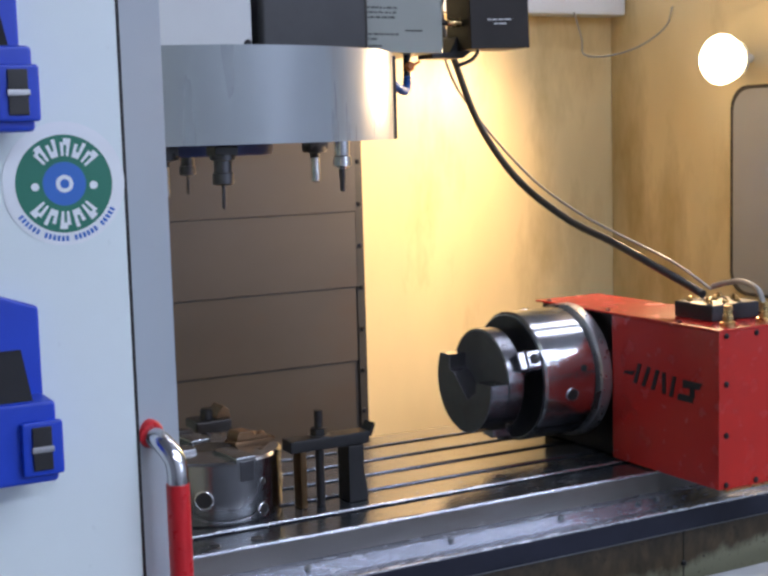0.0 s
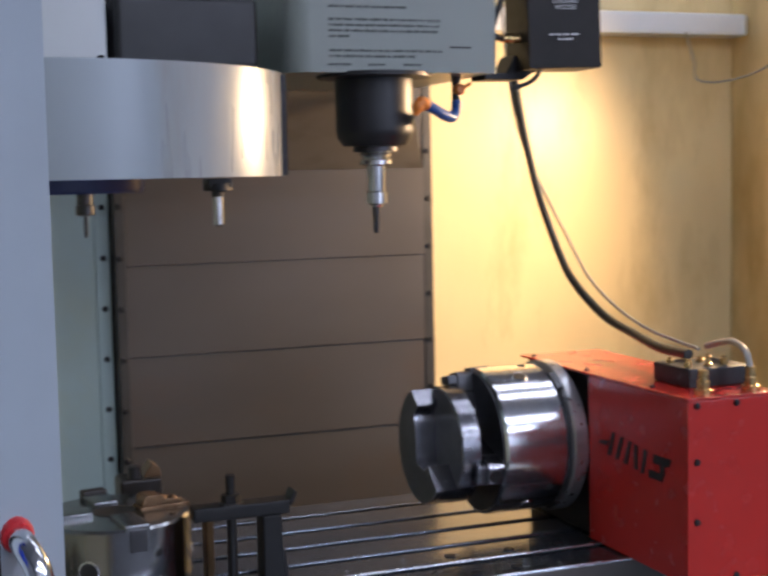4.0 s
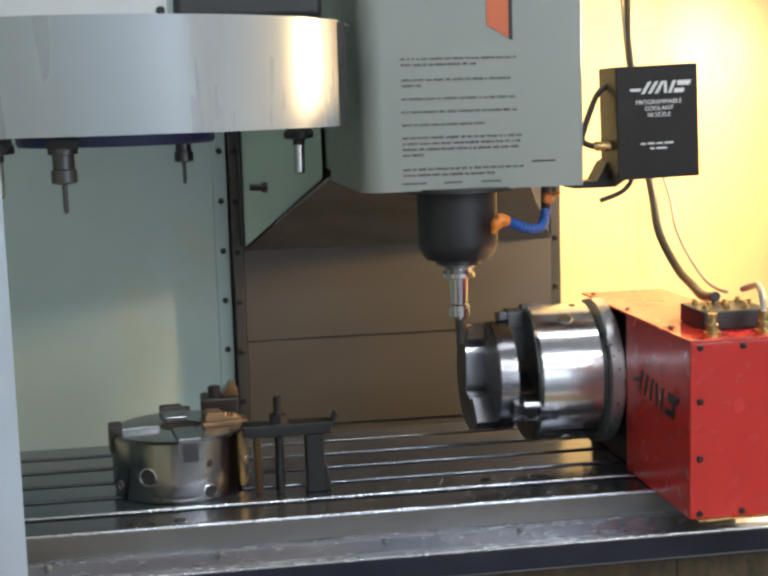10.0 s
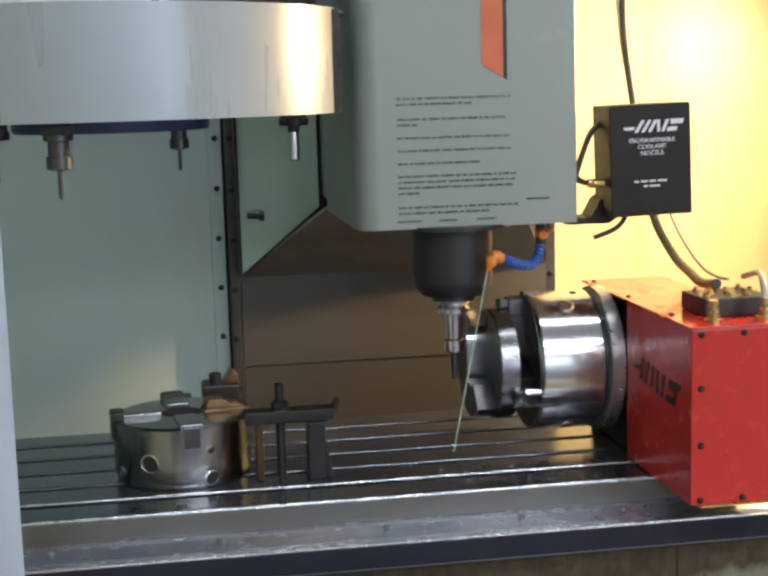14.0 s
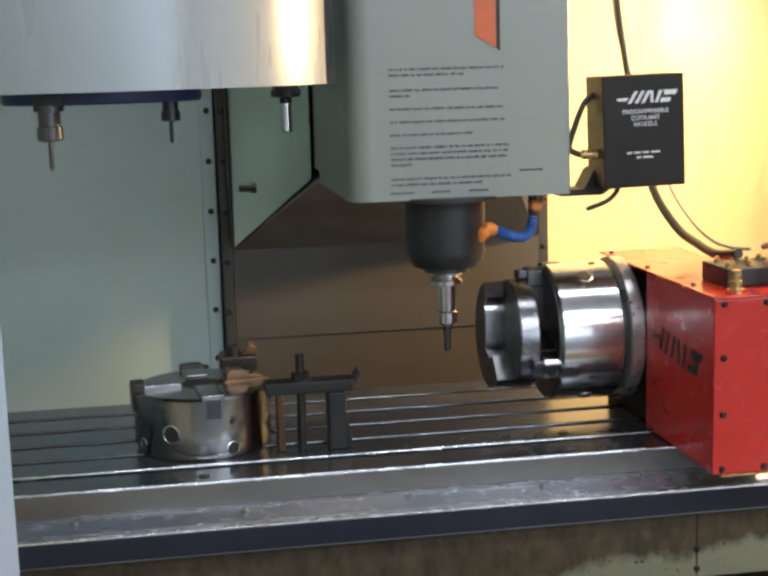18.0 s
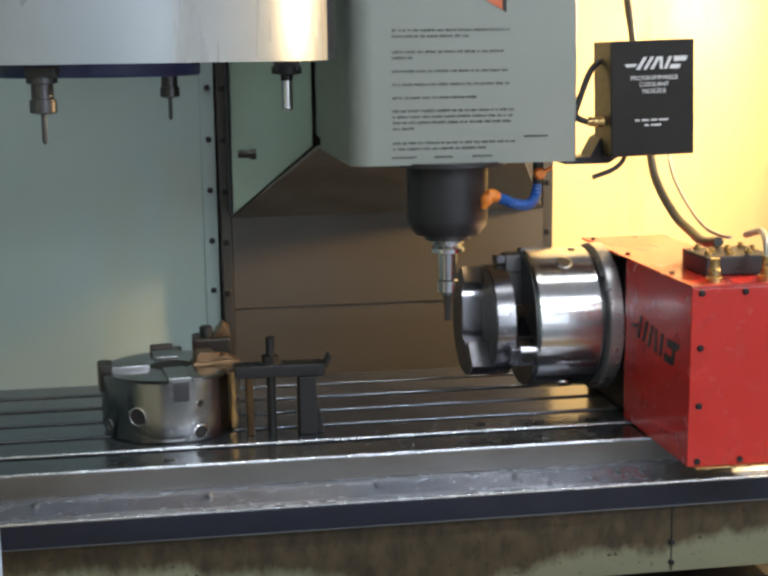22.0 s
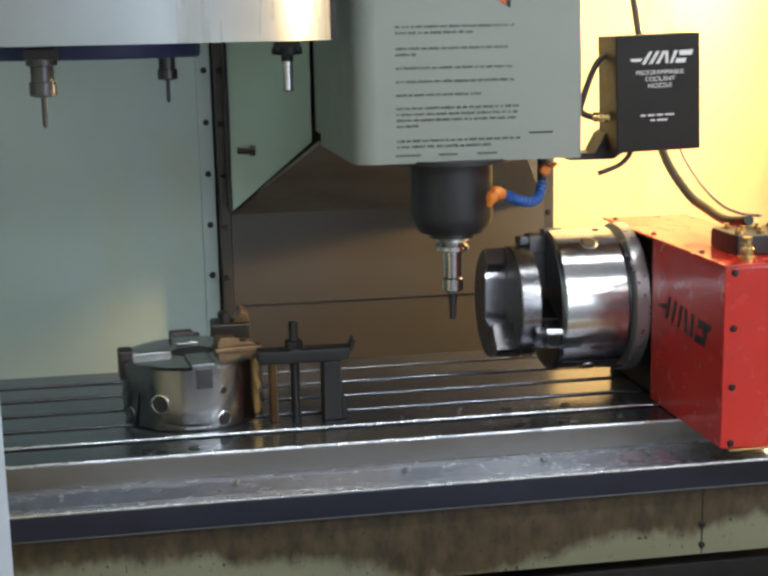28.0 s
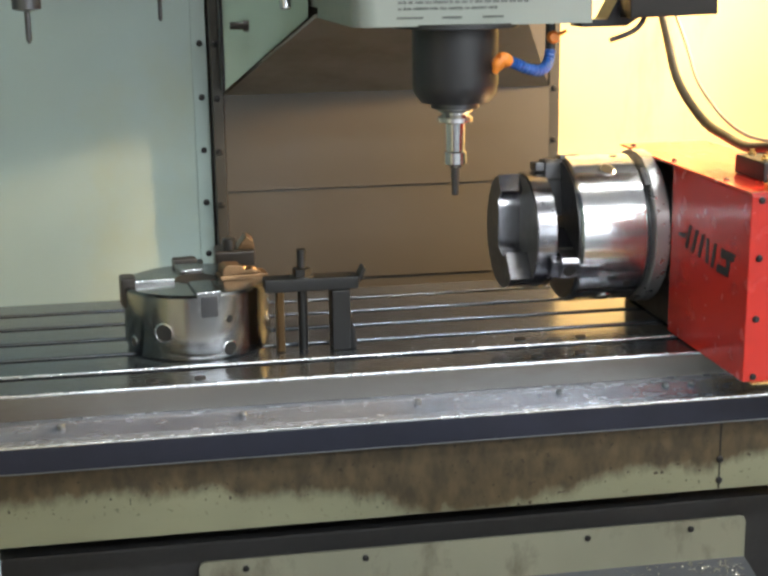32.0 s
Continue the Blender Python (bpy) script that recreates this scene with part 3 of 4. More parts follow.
holder = part("tool_holder", lathe((0.008, 0.028, 1.212), (0, 0, -1), [(0, 0.022), (0.006, 0.024), (0.010, 0.018), (0.014, 0.024), (0.020, 0.024), (0.023, 0.014), (0.060, 0.0125), (0.062, 0.0155), (0.078, 0.0155), (0.080, 0.010), (0.083, 0.009)], 28), CHROME, head, "bright steel collet holder")
part("end_mill", lathe((0.008, 0.028, 1.130), (0, 0, -1), [(0, 0.006), (0.016, 0.006), (0.018, 0.0048), (0.038, 0.0048), (0.040, 0.003)], 14), DARK_STEEL, holder, "slim dark end mill")

# printed warnings: rows of unreadable words
random.seed(4)
own = bmesh.new()
row_z = [1.5065, 1.4985, 1.4775, 1.4695, 1.4515, 1.4335, 1.4155, 1.3975, 1.3895, 1.3815, 1.3735, 1.3535, 1.3455]
ends = [0.084, 0.022, 0.070, -0.050, 0.078, 0.084, 0.034, 0.090, 0.085, 0.082, -0.055, 0.094, 0.046]
for z, x_end in zip(row_z, ends):
    x = -0.080
    while x < x_end:
        for k in range(random.choice((2, 3, 4, 5, 7, 9))):
            h = random.choice((0.0015, 0.0016, 0.0022))
            if x < x_end + 0.004:
                box(x, x + random.choice((0.0012, 0.0016)), -0.0306, -0.0298, z - 0.0016, z + h, 0, bm=own)
            x += 0.0022
        x += 0.0022
for x0, n in ((-0.082, 16), (-0.022, 12), (0.032, 13)):
    for k in range(n):
        box(x0 + 0.0022 * k, x0 + 0.0022 * k + 0.0015, -0.0306, -0.0298, 1.3325, 1.3355, 0, bm=own)
part("warning_print", own, INK, head, "small grey printed warning lines", False)
part("maker_mark", box(0.106, 0.140, -0.0306, -0.0298, 1.3588, 1.3612, 0), INK_BLACK, head, "small dark printed mark", False)
arrow = part("arrow_shadow", prism([(0.047, 1.548), (0.080, 1.529), (0.080, 1.80), (0.047, 1.80)], "y", -0.0304, -0.0298), INK_BLACK, head, "black edge of the printed arrow", False)
part("arrow", prism([(0.043, 1.551), (0.074, 1.533), (0.074, 1.80), (0.043, 1.80)], "y", -0.0312, -0.0305), ARROW_ORANGE, head, "orange-red printed arrow", False)
part("arrow", prism([(0.094, 1.657), (0.112, 1.640), (0.112, 1.80), (0.094, 1.80)], "y", -0.0312, -0.0305), ARROW_ORANGE, head, "orange-red printed arrow", False)
# neck box added to block lamp light in the gap behind the housing
part("head_neck", box(-0.130, 0.172, 0.364, 0.53, 1.335, 1.95, 0.002), HEAD_PAINT, head)
# pale strip painted in for the lamp's gleam along the head's right edge
part("lamp_gleam", box(0.1825, 0.1865, 0.0, 0.02, 1.485, 1.95, 0.001), WHITE_MACHINE, head, "pale strip for lamp light on the head's edge")

# coolant nozzle box on its bracket
nozzle = thing("coolant_nozzle_box", (0.28, 0.02, 1.30), "black coolant nozzle box with white print, on a bracket", "coolant nozzle")
turn = Matrix.Translation((0.286, -0.03, 1.41)) @ Matrix.Rotation(radians(-2), 4, "Z") @ Matrix.Rotation(radians(-1.5), 4, "Y")


def turned(bm):
    bmesh.ops.transform(bm, matrix=turn, verts=bm.verts)
    return bm


case = part("case", turned(box(-0.060, 0.060, -0.02, 0.065, -0.080, 0.080, 0.002)), BLACK_BOX, nozzle)
for poly in ([(-0.038, 0.044), (-0.026, 0.044), (-0.022, 0.048), (-0.040, 0.048)], [(-0.024, 0.040), (-0.019, 0.040), (-0.008, 0.057), (-0.013, 0.057)], [(-0.014, 0.040), (-0.009, 0.040), (0.002, 0.057), (-0.003, 0.057)],
             [(-0.004, 0.040), (0.001, 0.040), (0.011, 0.057), (0.006, 0.057)], [(0.010, 0.040), (0.014, 0.040), (0.014, 0.057), (0.010, 0.057)], [(0.016, 0.040), (0.020, 0.040), (0.028, 0.057), (0.023, 0.057)],
             [(0.024, 0.040), (0.038, 0.040), (0.040, 0.046), (0.026, 0.046)], [(0.030, 0.050), (0.047, 0.050), (0.050, 0.057), (0.030, 0.057)]):
    part("emblem_stroke", turned(prism(poly, "y", -0.0212, -0.0198)), INK_WHITE, case, "white printed emblem stroke", False)


def writing(text, size, m, material, parent, name="lettering", label="white printed words"):
    cu = bpy.data.curves.new(name, "FONT")
    cu.body, cu.size, cu.align_x, cu.extrude = text, size, "CENTER", 0.0004
    tmp = bpy.data.objects.new(name, cu)
    scene.collection.objects.link(tmp)
    me = bpy.data.meshes.new_from_object(tmp.evaluated_get(bpy.context.evaluated_depsgraph_get()))
    bpy.data.objects.remove(tmp)
    me.transform(Matrix.Translation(-BASE[parent.name]) @ m)
    me.materials.clear()
    me.materials.append(material)
    ob = new(name, me)
    ob.parent = parent
    BASE[ob.name] = BASE[parent.name]
    return tagged(ob, label)


for text, z in (("PROGRAMMABLE", 0.0255), ("COOLANT", 0.0165), ("NOZZLE", 0.0075)):
    writing(text, 0.0088, turn @ pose(0.002, -0.0205, z, 90), INK_WHITE, case)
own = bmesh.new()
for x0, x1, z in ((-0.026, -0.019, -0.030), (-0.016, -0.006, -0.030), (-0.003, 0.006, -0.030), (0.009, 0.022, -0.030), (-0.012, -0.006, -0.037), (-0.003, 0.012, -0.037)):
    box(x0, x1, -0.0212, -0.0198, z - 0.0012, z + 0.0012, 0, bm=own)
part("small_print", turned(own), INK_WHITE, case, "small white print", False)
part("bracket", prism([(0.176, 1.316), (0.24, 1.316), (0.262, 1.330), (0.262, 1.372), (0.226, 1.352), (0.212, 1.326), (0.176, 1.326)], "y", 0.0, 0.05, 0.001), BLACK_OXIDE, nozzle, "black steel bracket")
part("side_hose", tube(smooth_line([(0.236, 0.0, 1.468), (0.212, 0.0, 1.45), (0.192, 0.0, 1.40), (0.19, 0.0, 1.385), (0.205, 0.0, 1.377), (0.232, 0.0, 1.375)]), 0.0045), RUBBER, nozzle, "black rubber hose")
part("hose_fitting", rod((0.206, -0.005, 1.377), (0.236, -0.012, 1.376), 0.007, 12), BRASS, nozzle, "small brass fitting")
part("outlet_tube", tube(smooth_line([(0.255, -0.03, 1.336), (0.250, -0.03, 1.322), (0.235, -0.032, 1.310), (0.205, -0.034, 1.300)]), 0.0036), BLACK_OXIDE, nozzle, "black bent outlet tube")

# segmented coolant hose under the head
hose = thing("segmented_coolant_hose", (0.1, 0.03, 1.25), "blue and orange segmented coolant hose under the head", "coolant hose")
line = smooth_line([(0.142, 0.03, 1.300), (0.141, 0.028, 1.280), (0.134, 0.02, 1.2645), (0.118, 0.0, 1.2596), (0.0957, -0.02, 1.2643), (0.0775, -0.03, 1.2717), (0.066, -0.035, 1.276)], 3)
for k in range(2, len(line) - 1):
    a, e = line[k], line[k + 1]
    n = (e - a).length
    part("segment", lathe(a, e - a, [(0, 0.0052), (n * 0.3, 0.0078), (n * 0.75, 0.0078), (n * 1.05, 0.0055)], 14), NOZZLE_BLUE, hose)
tip = part("nozzle_tip", lathe((0.068, -0.0345, 1.2755), (-1, -0.25, 0.28), [(0, 0.0075), (0.007, 0.0098), (0.014, 0.0098), (0.019, 0.007)], 16), ORANGE, hose, "orange nozzle tip")
part("spout", lathe((0.053, -0.039, 1.2785), (-0.45, -0.1, -1), [(0, 0.0085), (0.008, 0.0088), (0.014, 0.005), (0.019, 0.0035)], 14), ORANGE, tip, "orange spout turned down")
part("valve_tap", lathe((0.143, 0.022, 1.3025), (0, -1, 0), [(-0.006, 0.006), (-0.003, 0.0085), (0.004, 0.0085), (0.007, 0.006)], 14), ORANGE, hose, "orange valve tap")
part("tap_lever", rod((0.146, 0.018, 1.304), (0.160, 0.016, 1.311), 0.0026, 10), ORANGE, hose)
part("stem", rod((0.142, 0.03, 1.285), (0.142, 0.03, 1.326), 0.0068, 12), BLACK, hose)

# thin jet of coolant that runs from the orange tip for a few seconds
JET = (0.0445, -0.041, 1.262)
jet = thing("coolant_jet", JET, "thin pale green jet of coolant below the nozzle", "coolant jet")
part("jet_stream", rod(JET, (0.0445, -0.041, 0.995), 0.0011, 8), COOLANT, jet)

# tool carousel
CX, CY = -0.487, 0.05
carousel = thing("tool_carousel", (CX, CY, 1.33), "tool carousel with a bent grey cover and hanging tools", "tool carousel")
part("cover", arc_wall(CX, CY, 0.349, 0.0025, -26, -215, 1.4175, 1.555), DRUM_STEEL, carousel, "bent satin steel cover, stained")
rim = part("top_plate", lathe((CX, CY, 1.551), (0, 0, 1), [(0, 0.345), (0.003, 0.345)], 64), DRUM_STEEL, carousel)
part("cover_edge", box(-0.181, -0.170, -0.110, -0.104, 1.418, 1.553, 0.001), BLACK_OXIDE, carousel, "dark cover edge")
part("return_flange", box(-0.1695, -0.1665, -0.103, 0.02, 1.418, 1.553, 0.001), BLACK_OXIDE, carousel)
part("disc", lathe((CX + 0.012, CY, 1.3989), (0, 0, 1), [(0, 0.135), (0.004, 0.138), (0.036, 0.138), (0.038, 0.13)], 64), BLUE_DISC, carousel, "blue-black tool disc")
part("hub", lathe((CX, CY, 1.43), (0, 0, 1), [(0, 0.12), (0.12, 0.12)], 32), DARK_STEEL, carousel)
part("slide_housing", box(-0.86, -0.395, -0.05, 0.30, 1.559, 1.95, 0.004), WHITE_MACHINE, carousel, "pale enamelled slide housing")
part("motor_cover", box(-0.386, -0.19, -0.06, 0.28, 1.562, 1.66, 0.01, 3), BLACK, carousel, "black drive cover")
part("slide_rail", box(-0.39, -0.19, 0.02, 0.2, 1.672, 1.72, 0.004), STRIP_STEEL, carousel)
screw(carousel, (-0.404, -0.0505, 1.575), (0, -1, 0), 0.006, 0.004)


def hanging_tool(a, kind):
    q = radians(a)
    x, y = CX + 0.285 * math.cos(q), CY + 0.285 * math.sin(q)
    grip = part("gripper", box(x - 0.018, x + 0.018, y - 0.018, y + 0.018, 1.402, 1.416, 0.002), BLACK, carousel)
    if kind == "drill":
        h = part("tool_holder", lathe((x, y, 1.408), (0, 0, -1), [(0, 0.018), (0.012, 0.018), (0.013, 0.013), (0.030, 0.013), (0.031, 0.0155), (0.046, 0.0155), (0.048, 0.009)], 20), DARK_STEEL, carousel, "dark collet holder")
        part("drill", lathe((x, y, 1.361), (0, 0, -1), [(0, 0.0032), (0.032, 0.0032), (0.036, 0.001)], 10), DARK_STEEL, h, "thin drill")
    else:
        h = part("tool_holder", lathe((x, y, 1.408), (0, 0, -1), [(0, 0.022), (0.010, 0.022), (0.012, 0.009), (0.020, 0.009)], 20), BLACK, carousel, "black tool holder")
        part("end_mill", lathe((x, y, 1.390), (0, 0, -1), [(0, 0.008), (0.043, 0.008), (0.045, 0.006)], 14), CHROME, h, "bright end mill")


hanging_tool(-98, "drill")
hanging_tool(14.4, "mill")
hanging_tool(68, "drill")
hanging_tool(-115, "mill")

# ---- machine table ----
TL, TR = -0.73, 0.50
table = thing("machine_table", (-0.1, 0.2, 0.74), "grey ground cast-iron machine table with five slots", "machine table")
bed = part("bed", box(TL, TR, 0.001, 0.457, 0.846, 0.884, 0.0), TABLE_SIDE, table)
part("front_edge", box(TL, TR, 0.0, 0.060, 0.866, 0.900, 0.0045, 4), TABLE_STEEL, table)
ys = [0.060, 0.076, 0.140, 0.156, 0.220, 0.236, 0.300, 0.316, 0.380, 0.396, 0.457]
for k in range(1, len(ys), 2):
    part("land", box(TL, TR, ys[k], ys[k + 1] if k + 1 < len(ys) else 0.457, 0.8845, 0.900, 0.0028, 3), TABLE_STEEL, table)
part("front_face", box(TL, TR, -0.0026, -0.0002, 0.8668, 0.8962, 0.0008), TABLE_FRONT, table, "grey-brown machined front face")
# strips on the worn edges, their glint put into the colour
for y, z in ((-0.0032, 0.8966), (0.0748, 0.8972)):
    part("worn_arris", box(TL, TR, y, y + 0.0045, z, z + 0.0036, 0.0014), EDGE_GLINT, table, "worn edge with its glint painted bright")
# slot floors near-black, the shade of the slot put into the colour
for k in range(0, 10, 2):
    part("slot", box(TL, TR, ys[k], ys[k + 1], 0.8842, 0.8862, 0.0), SLOT_DARK, table, "slot floor, painted dark for its depth")
trough = part("trough", prism([(-0.074, 0.8292), (-0.074, 0.8605), (-0.070, 0.8606), (-0.062, 0.8560), (-0.054, 0.8545), (-0.044, 0.8562), (-0.032, 0.8612), (-0.020, 0.8662), (-0.002, 0.8668), (-0.002, 0.8292)], "x", TL - 0.04, TR + 0.04), TROUGH, table, "wet grey coolant trough", False)
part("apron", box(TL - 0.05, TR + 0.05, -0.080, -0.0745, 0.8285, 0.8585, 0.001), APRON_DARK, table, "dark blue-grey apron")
# lip strip whose pale colour stands for the highlight on the edge
part("apron_lip", box(TL - 0.05, TR + 0.05, -0.0806, -0.0735, 0.8588, 0.8618, 0.0008), EDGE_GLINT, table, "worn lip with its highlight painted bright")
part("apron_hem", box(TL - 0.05, TR + 0.05, -0.0804, -0.072, 0.8270, 0.8283, 0.0004), TABLE_SIDE, table, "pale worn lower edge")
part("side_panel", box(TL - 0.02, TR + 0.02, -0.045, -0.02, 0.720, 0.8258, 0.002), APRON_CREAM, table, "cream panel streaked with rust")
for x in (0.262,):
    part("seam", box(x - 0.0008, x + 0.0008, -0.0462, -0.0448, 0.722, 0.8245), SLOT_DARK, table)
    for z in (0.734, 0.763):
        screw(table, (x, -0.046, z), (0, -1, 0), 0.0045, 0.003)
for x in (-0.58, -0.36, -0.14, 0.046, 0.19, 0.225):
    screw(table, (x, -0.028, 0.8655), (0, -0.3, 1), 0.0045, 0.003, TABLE_SIDE)
for x, y in ((-0.47, 0.02), (-0.41, 0.022), (0.03, 0.02), (0.09, 0.024), (0.115, 0.10), (0.03, 0.105), (0.19, 0.095)):
    part("plug", lathe((x, y, 0.8995), (0, 0, 1), [(0, 0.008), (0.0018, 0.0075)], 14), BLACK_OXIDE, table)
part("underside", box(TL + 0.04, TR - 0.04, 0.03, 0.43, 0.70, 0.846, 0.004), CAVITY_SHADE, table)

# chips and drops strewn on the table
random.seed(8)
own = bmesh.new()
for k in range(130):
    x, y = random.uniform(-0.2, 0.24), random.choice((random.uniform(-0.060, -0.050), random.uniform(0.004, 0.055), random.uniform(0.08, 0.138)))
    if random.random() < 0.3:
        x = random.uniform(-0.68, 0.24)
    z = 0.8545 if y < 0 else 0.9002
    s = random.uniform(0.0004, 0.0011)
    box(x - s * random.uniform(0.6, 2), x + s, y - s, y + s, z, z + s * 0.8, 0, bm=own)
chips = solid("metal_chips", own, CHIP, "small bright metal chips strewn on the table", "metal chips", "stuff", False)

# ---- red rotary table with its chuck ----
rotary = thing("rotary_table", (0.305, 0.08, 0.9), "red enamelled rotary table with a cable box", "rotary table")
body = part("body", box(0.2395, 0.374, -0.147, 0.097, 0.902, 1.1335, 0.0025), RED, rotary)
part("rear_body", box(0.2515, 0.374, 0.0972, 0.302, 0.902, 1.1335, 0.002), BROWN_STEEL, rotary, "dark oily cast body behind the red cover")
part("lid", box(0.2385, 0.3745, -0.1475, 0.3045, 1.1336, 1.1366, 0.0008), RED, rotary, "red lid plate")
part("foot", box(0.250, 0.382, -0.152, 0.08, 0.8998, 0.9022, 0.0005), BRASS, rotary, "brown base plate")
for z in (0.909, 0.982, 1.057, 1.127):
    screw(rotary, (0.2525, -0.1472, z), (0, -1, 0), 0.0042, 0.0035)
for x in (0.310, 0.364):
    for z in (0.909, 1.127):
        screw(rotary, (x, -0.1472, z), (0, -1, 0), 0.0042, 0.0035)
for y in (-0.05, 0.12, 0.28):
    screw(rotary, (0.2505, y, 1.1365), (0, 0, 1), 0.004, 0.003)
# black emblem on the side
for poly in ([(0.062, 1.060), (0.040, 1.060), (0.034, 1.067), (0.058, 1.064)], [(0.038, 1.048), (0.030, 1.048), (0.018, 1.080), (0.026, 1.080)], [(0.018, 1.046), (0.010, 1.046), (-0.004, 1.078), (0.004, 1.078)],
             [(-0.004, 1.044), (-0.012, 1.044), (-0.024, 1.076), (-0.016, 1.076)], [(-0.030, 1.042), (-0.038, 1.042), (-0.038, 1.074), (-0.030, 1.074)], [(-0.046, 1.040), (-0.054, 1.040), (-0.062, 1.072), (-0.054, 1.072)],
             [(-0.064, 1.038), (-0.098, 1.038), (-0.100, 1.048), (-0.066, 1.048)], [(-0.076, 1.058), (-0.112, 1.060), (-0.118, 1.070), (-0.076, 1.070)], [(-0.092, 1.046), (-0.102, 1.046), (-0.102, 1.060), (-0.092, 1.060)]):
    part("emblem_stroke", prism([(y + 0.006, z - 0.016) for y, z in poly], "x", 0.2387, 0.2396), INK_BLACK, rotary, "black painted emblem stroke", False)
conn = part("connector_block", box(0.283, 0.377, -0.085, 0.0, 1.1367, 1.162, 0.003), BLACK, rotary, "black connector block")
for x, y in ((0.276, -0.07), (0.290, -0.05), (0.305, -0.072), (0.318, -0.035), (0.334, -0.066), (0.348, -0.045), (0.282, -0.02), (0.345, -0.015)):
    part("terminal", lathe((x + 0.015, y, 1.1615), (0, 0, 1), [(0, 0.005), (0.004, 0.005), (0.005, 0.003), (0.008, 0.003)], 10), BRASS, conn)
for x in (0.272, 0.342):
    f = part("fitting", lathe((x + 0.007, -0.122, 1.1362), (0, 0, 1), [(0, 0.012), (0.006, 0.012), (0.007, 0.008), (0.016, 0.008), (0.017, 0.0065), (0.030, 0.0065)], 12), BRASS, rotary, "brass air fitting")
part("air_hose", tube(smooth_line([(0.349, -0.122, 1.162), (0.357, -0.10, 1.182), (0.374, -0.05, 1.188), (0.388, 0.0, 1.180), (0.388, 0.03, 1.172)]), 0.0045), PALE_WIRE, rotary, "pale grey hose")

AY, AZ = 0.154, 1.043
chuck = thing("rotary_chuck", (0.13, AY, AZ), "bright turned steel three-jaw chuck on the rotary table", "chuck")


def xlathe(profile, seg=56):
    return lathe((0.0, AY, AZ), (1, 0, 0), profile, seg)


part("back_plate", xlathe([(0.2000, 0.070), (0.2000, 0.101), (0.204, 0.1065), (0.2215, 0.1065), (0.2235, 0.1035)]), PLATE_STEEL, chuck, "pale steel back plate")
shell = part("chuck_body", xlathe([(0.1015, 0.030), (0.1015, 0.098), (0.105, 0.102), (0.192, 0.102), (0.1938, 0.100)]), CHROME, chuck)
part("neck", xlathe([(0.1935, 0.094), (0.2003, 0.094)]), DARK_STEEL, chuck, "dark recessed neck")
part("hub", xlathe([(0.2212, 0.088), (0.2362, 0.088)]), DARK_STEEL, chuck, "dark spindle hub")
part("face_plate", xlathe([(0.0995, 0.03), (0.0995, 0.096), (0.1012, 0.096)]), DARK_STEEL, chuck, "dark chuck face")


def around(bm, a):
    """Turns a shape about the chuck's axis by a degrees."""
    c = Matrix.Translation((0, AY, AZ))
    bmesh.ops.transform(bm, matrix=c @ Matrix.Rotation(radians(a), 4, "X") @ c.inverted(), verts=bm.verts)
    return bm


for k in range(3):
    a = 120 * k + 65
    # the third jaw mirrors dark surroundings; that darkness is put into its colour
    jaw = part("jaw", around(prism([(AY - 0.017, AZ + 0.02), (AY + 0.017, AZ + 0.02), (AY + 0.017, AZ + 0.092), (AY + 0.012, AZ + 0.0975), (AY - 0.012, AZ + 0.0975), (AY - 0.017, AZ + 0.092)], "x", 0.0770, 0.1025, 0.0015), a), DARK_STEEL if k == 2 else WORK_STEEL, chuck, "upper steel jaw with its dark reflection painted in" if k == 2 else "bright milled steel jaw")
    part("jaw_grip", around(box(0.064, 0.0772, AY - 0.014, AY + 0.014, AZ + 0.0812, AZ + 0.0935, 0.0015), a), DARK_STEEL if k == 2 else WORK_STEEL, jaw)
    # holes are flat discs with their inner shade painted dark
    part("jaw_hole", around(lathe((0.0885, AY, AZ + 0.0968), (0, 0, 1), [(0, 0.0085), (0.0012, 0.0085)], 20), a), SLOT_DARK, jaw, "dark bolt hole")
    part("jaw_seam", around(box(0.0768, 0.1012, AY - 0.0176, AY + 0.0176, AZ + 0.068, AZ + 0.0712, 0.0005), a), SLOT_DARK, jaw)
    part("jaw_way", around(box(0.1005, 0.128, AY - 0.0105, AY + 0.0105, AZ + 0.09, AZ + 0.1028, 0.001), a), DARK_STEEL if k == 2 else WORK_STEEL, chuck, "milled jaw guide")
    part("hole_rim", around(lathe((0.150, AY, AZ + 0.1005), (0, 0, 1), [(0, 0.0122), (0.0018, 0.0120), (0.0026, 0.0105), (0.0023, 0.0098)], 22), a + 36), CHROME, chuck)
    part("pinion_hole", around(lathe((0.150, AY, AZ + 0.1005), (0, 0, 1), [(0, 0.0092), (0.0029, 0.0092)], 18), a + 36), SLOT_DARK, chuck, "dark key socket")
    part("pin_hole", around(lathe((0.172, AY, AZ + 0.1008), (0, 0, 1), [(0, 0.0055), (0.0018, 0.0055)], 14), a + 14), SLOT_DARK, chuck)

# the work: a stepped disc with a flat milled across its front
work = thing("workpiece", (0.13, AY, AZ), "dark steel stepped disc with a milled flat, held in the chuck", "workpiece")
part("rear_disc", lathe((0.0, AY, AZ), (1, 0, 0), [(0.0475, 0.076), (0.0485, 0.0805), (0.0735, 0.0805), (0.0755, 0.079)], 56), JAW_STEEL, work, "bright turned rear disc")
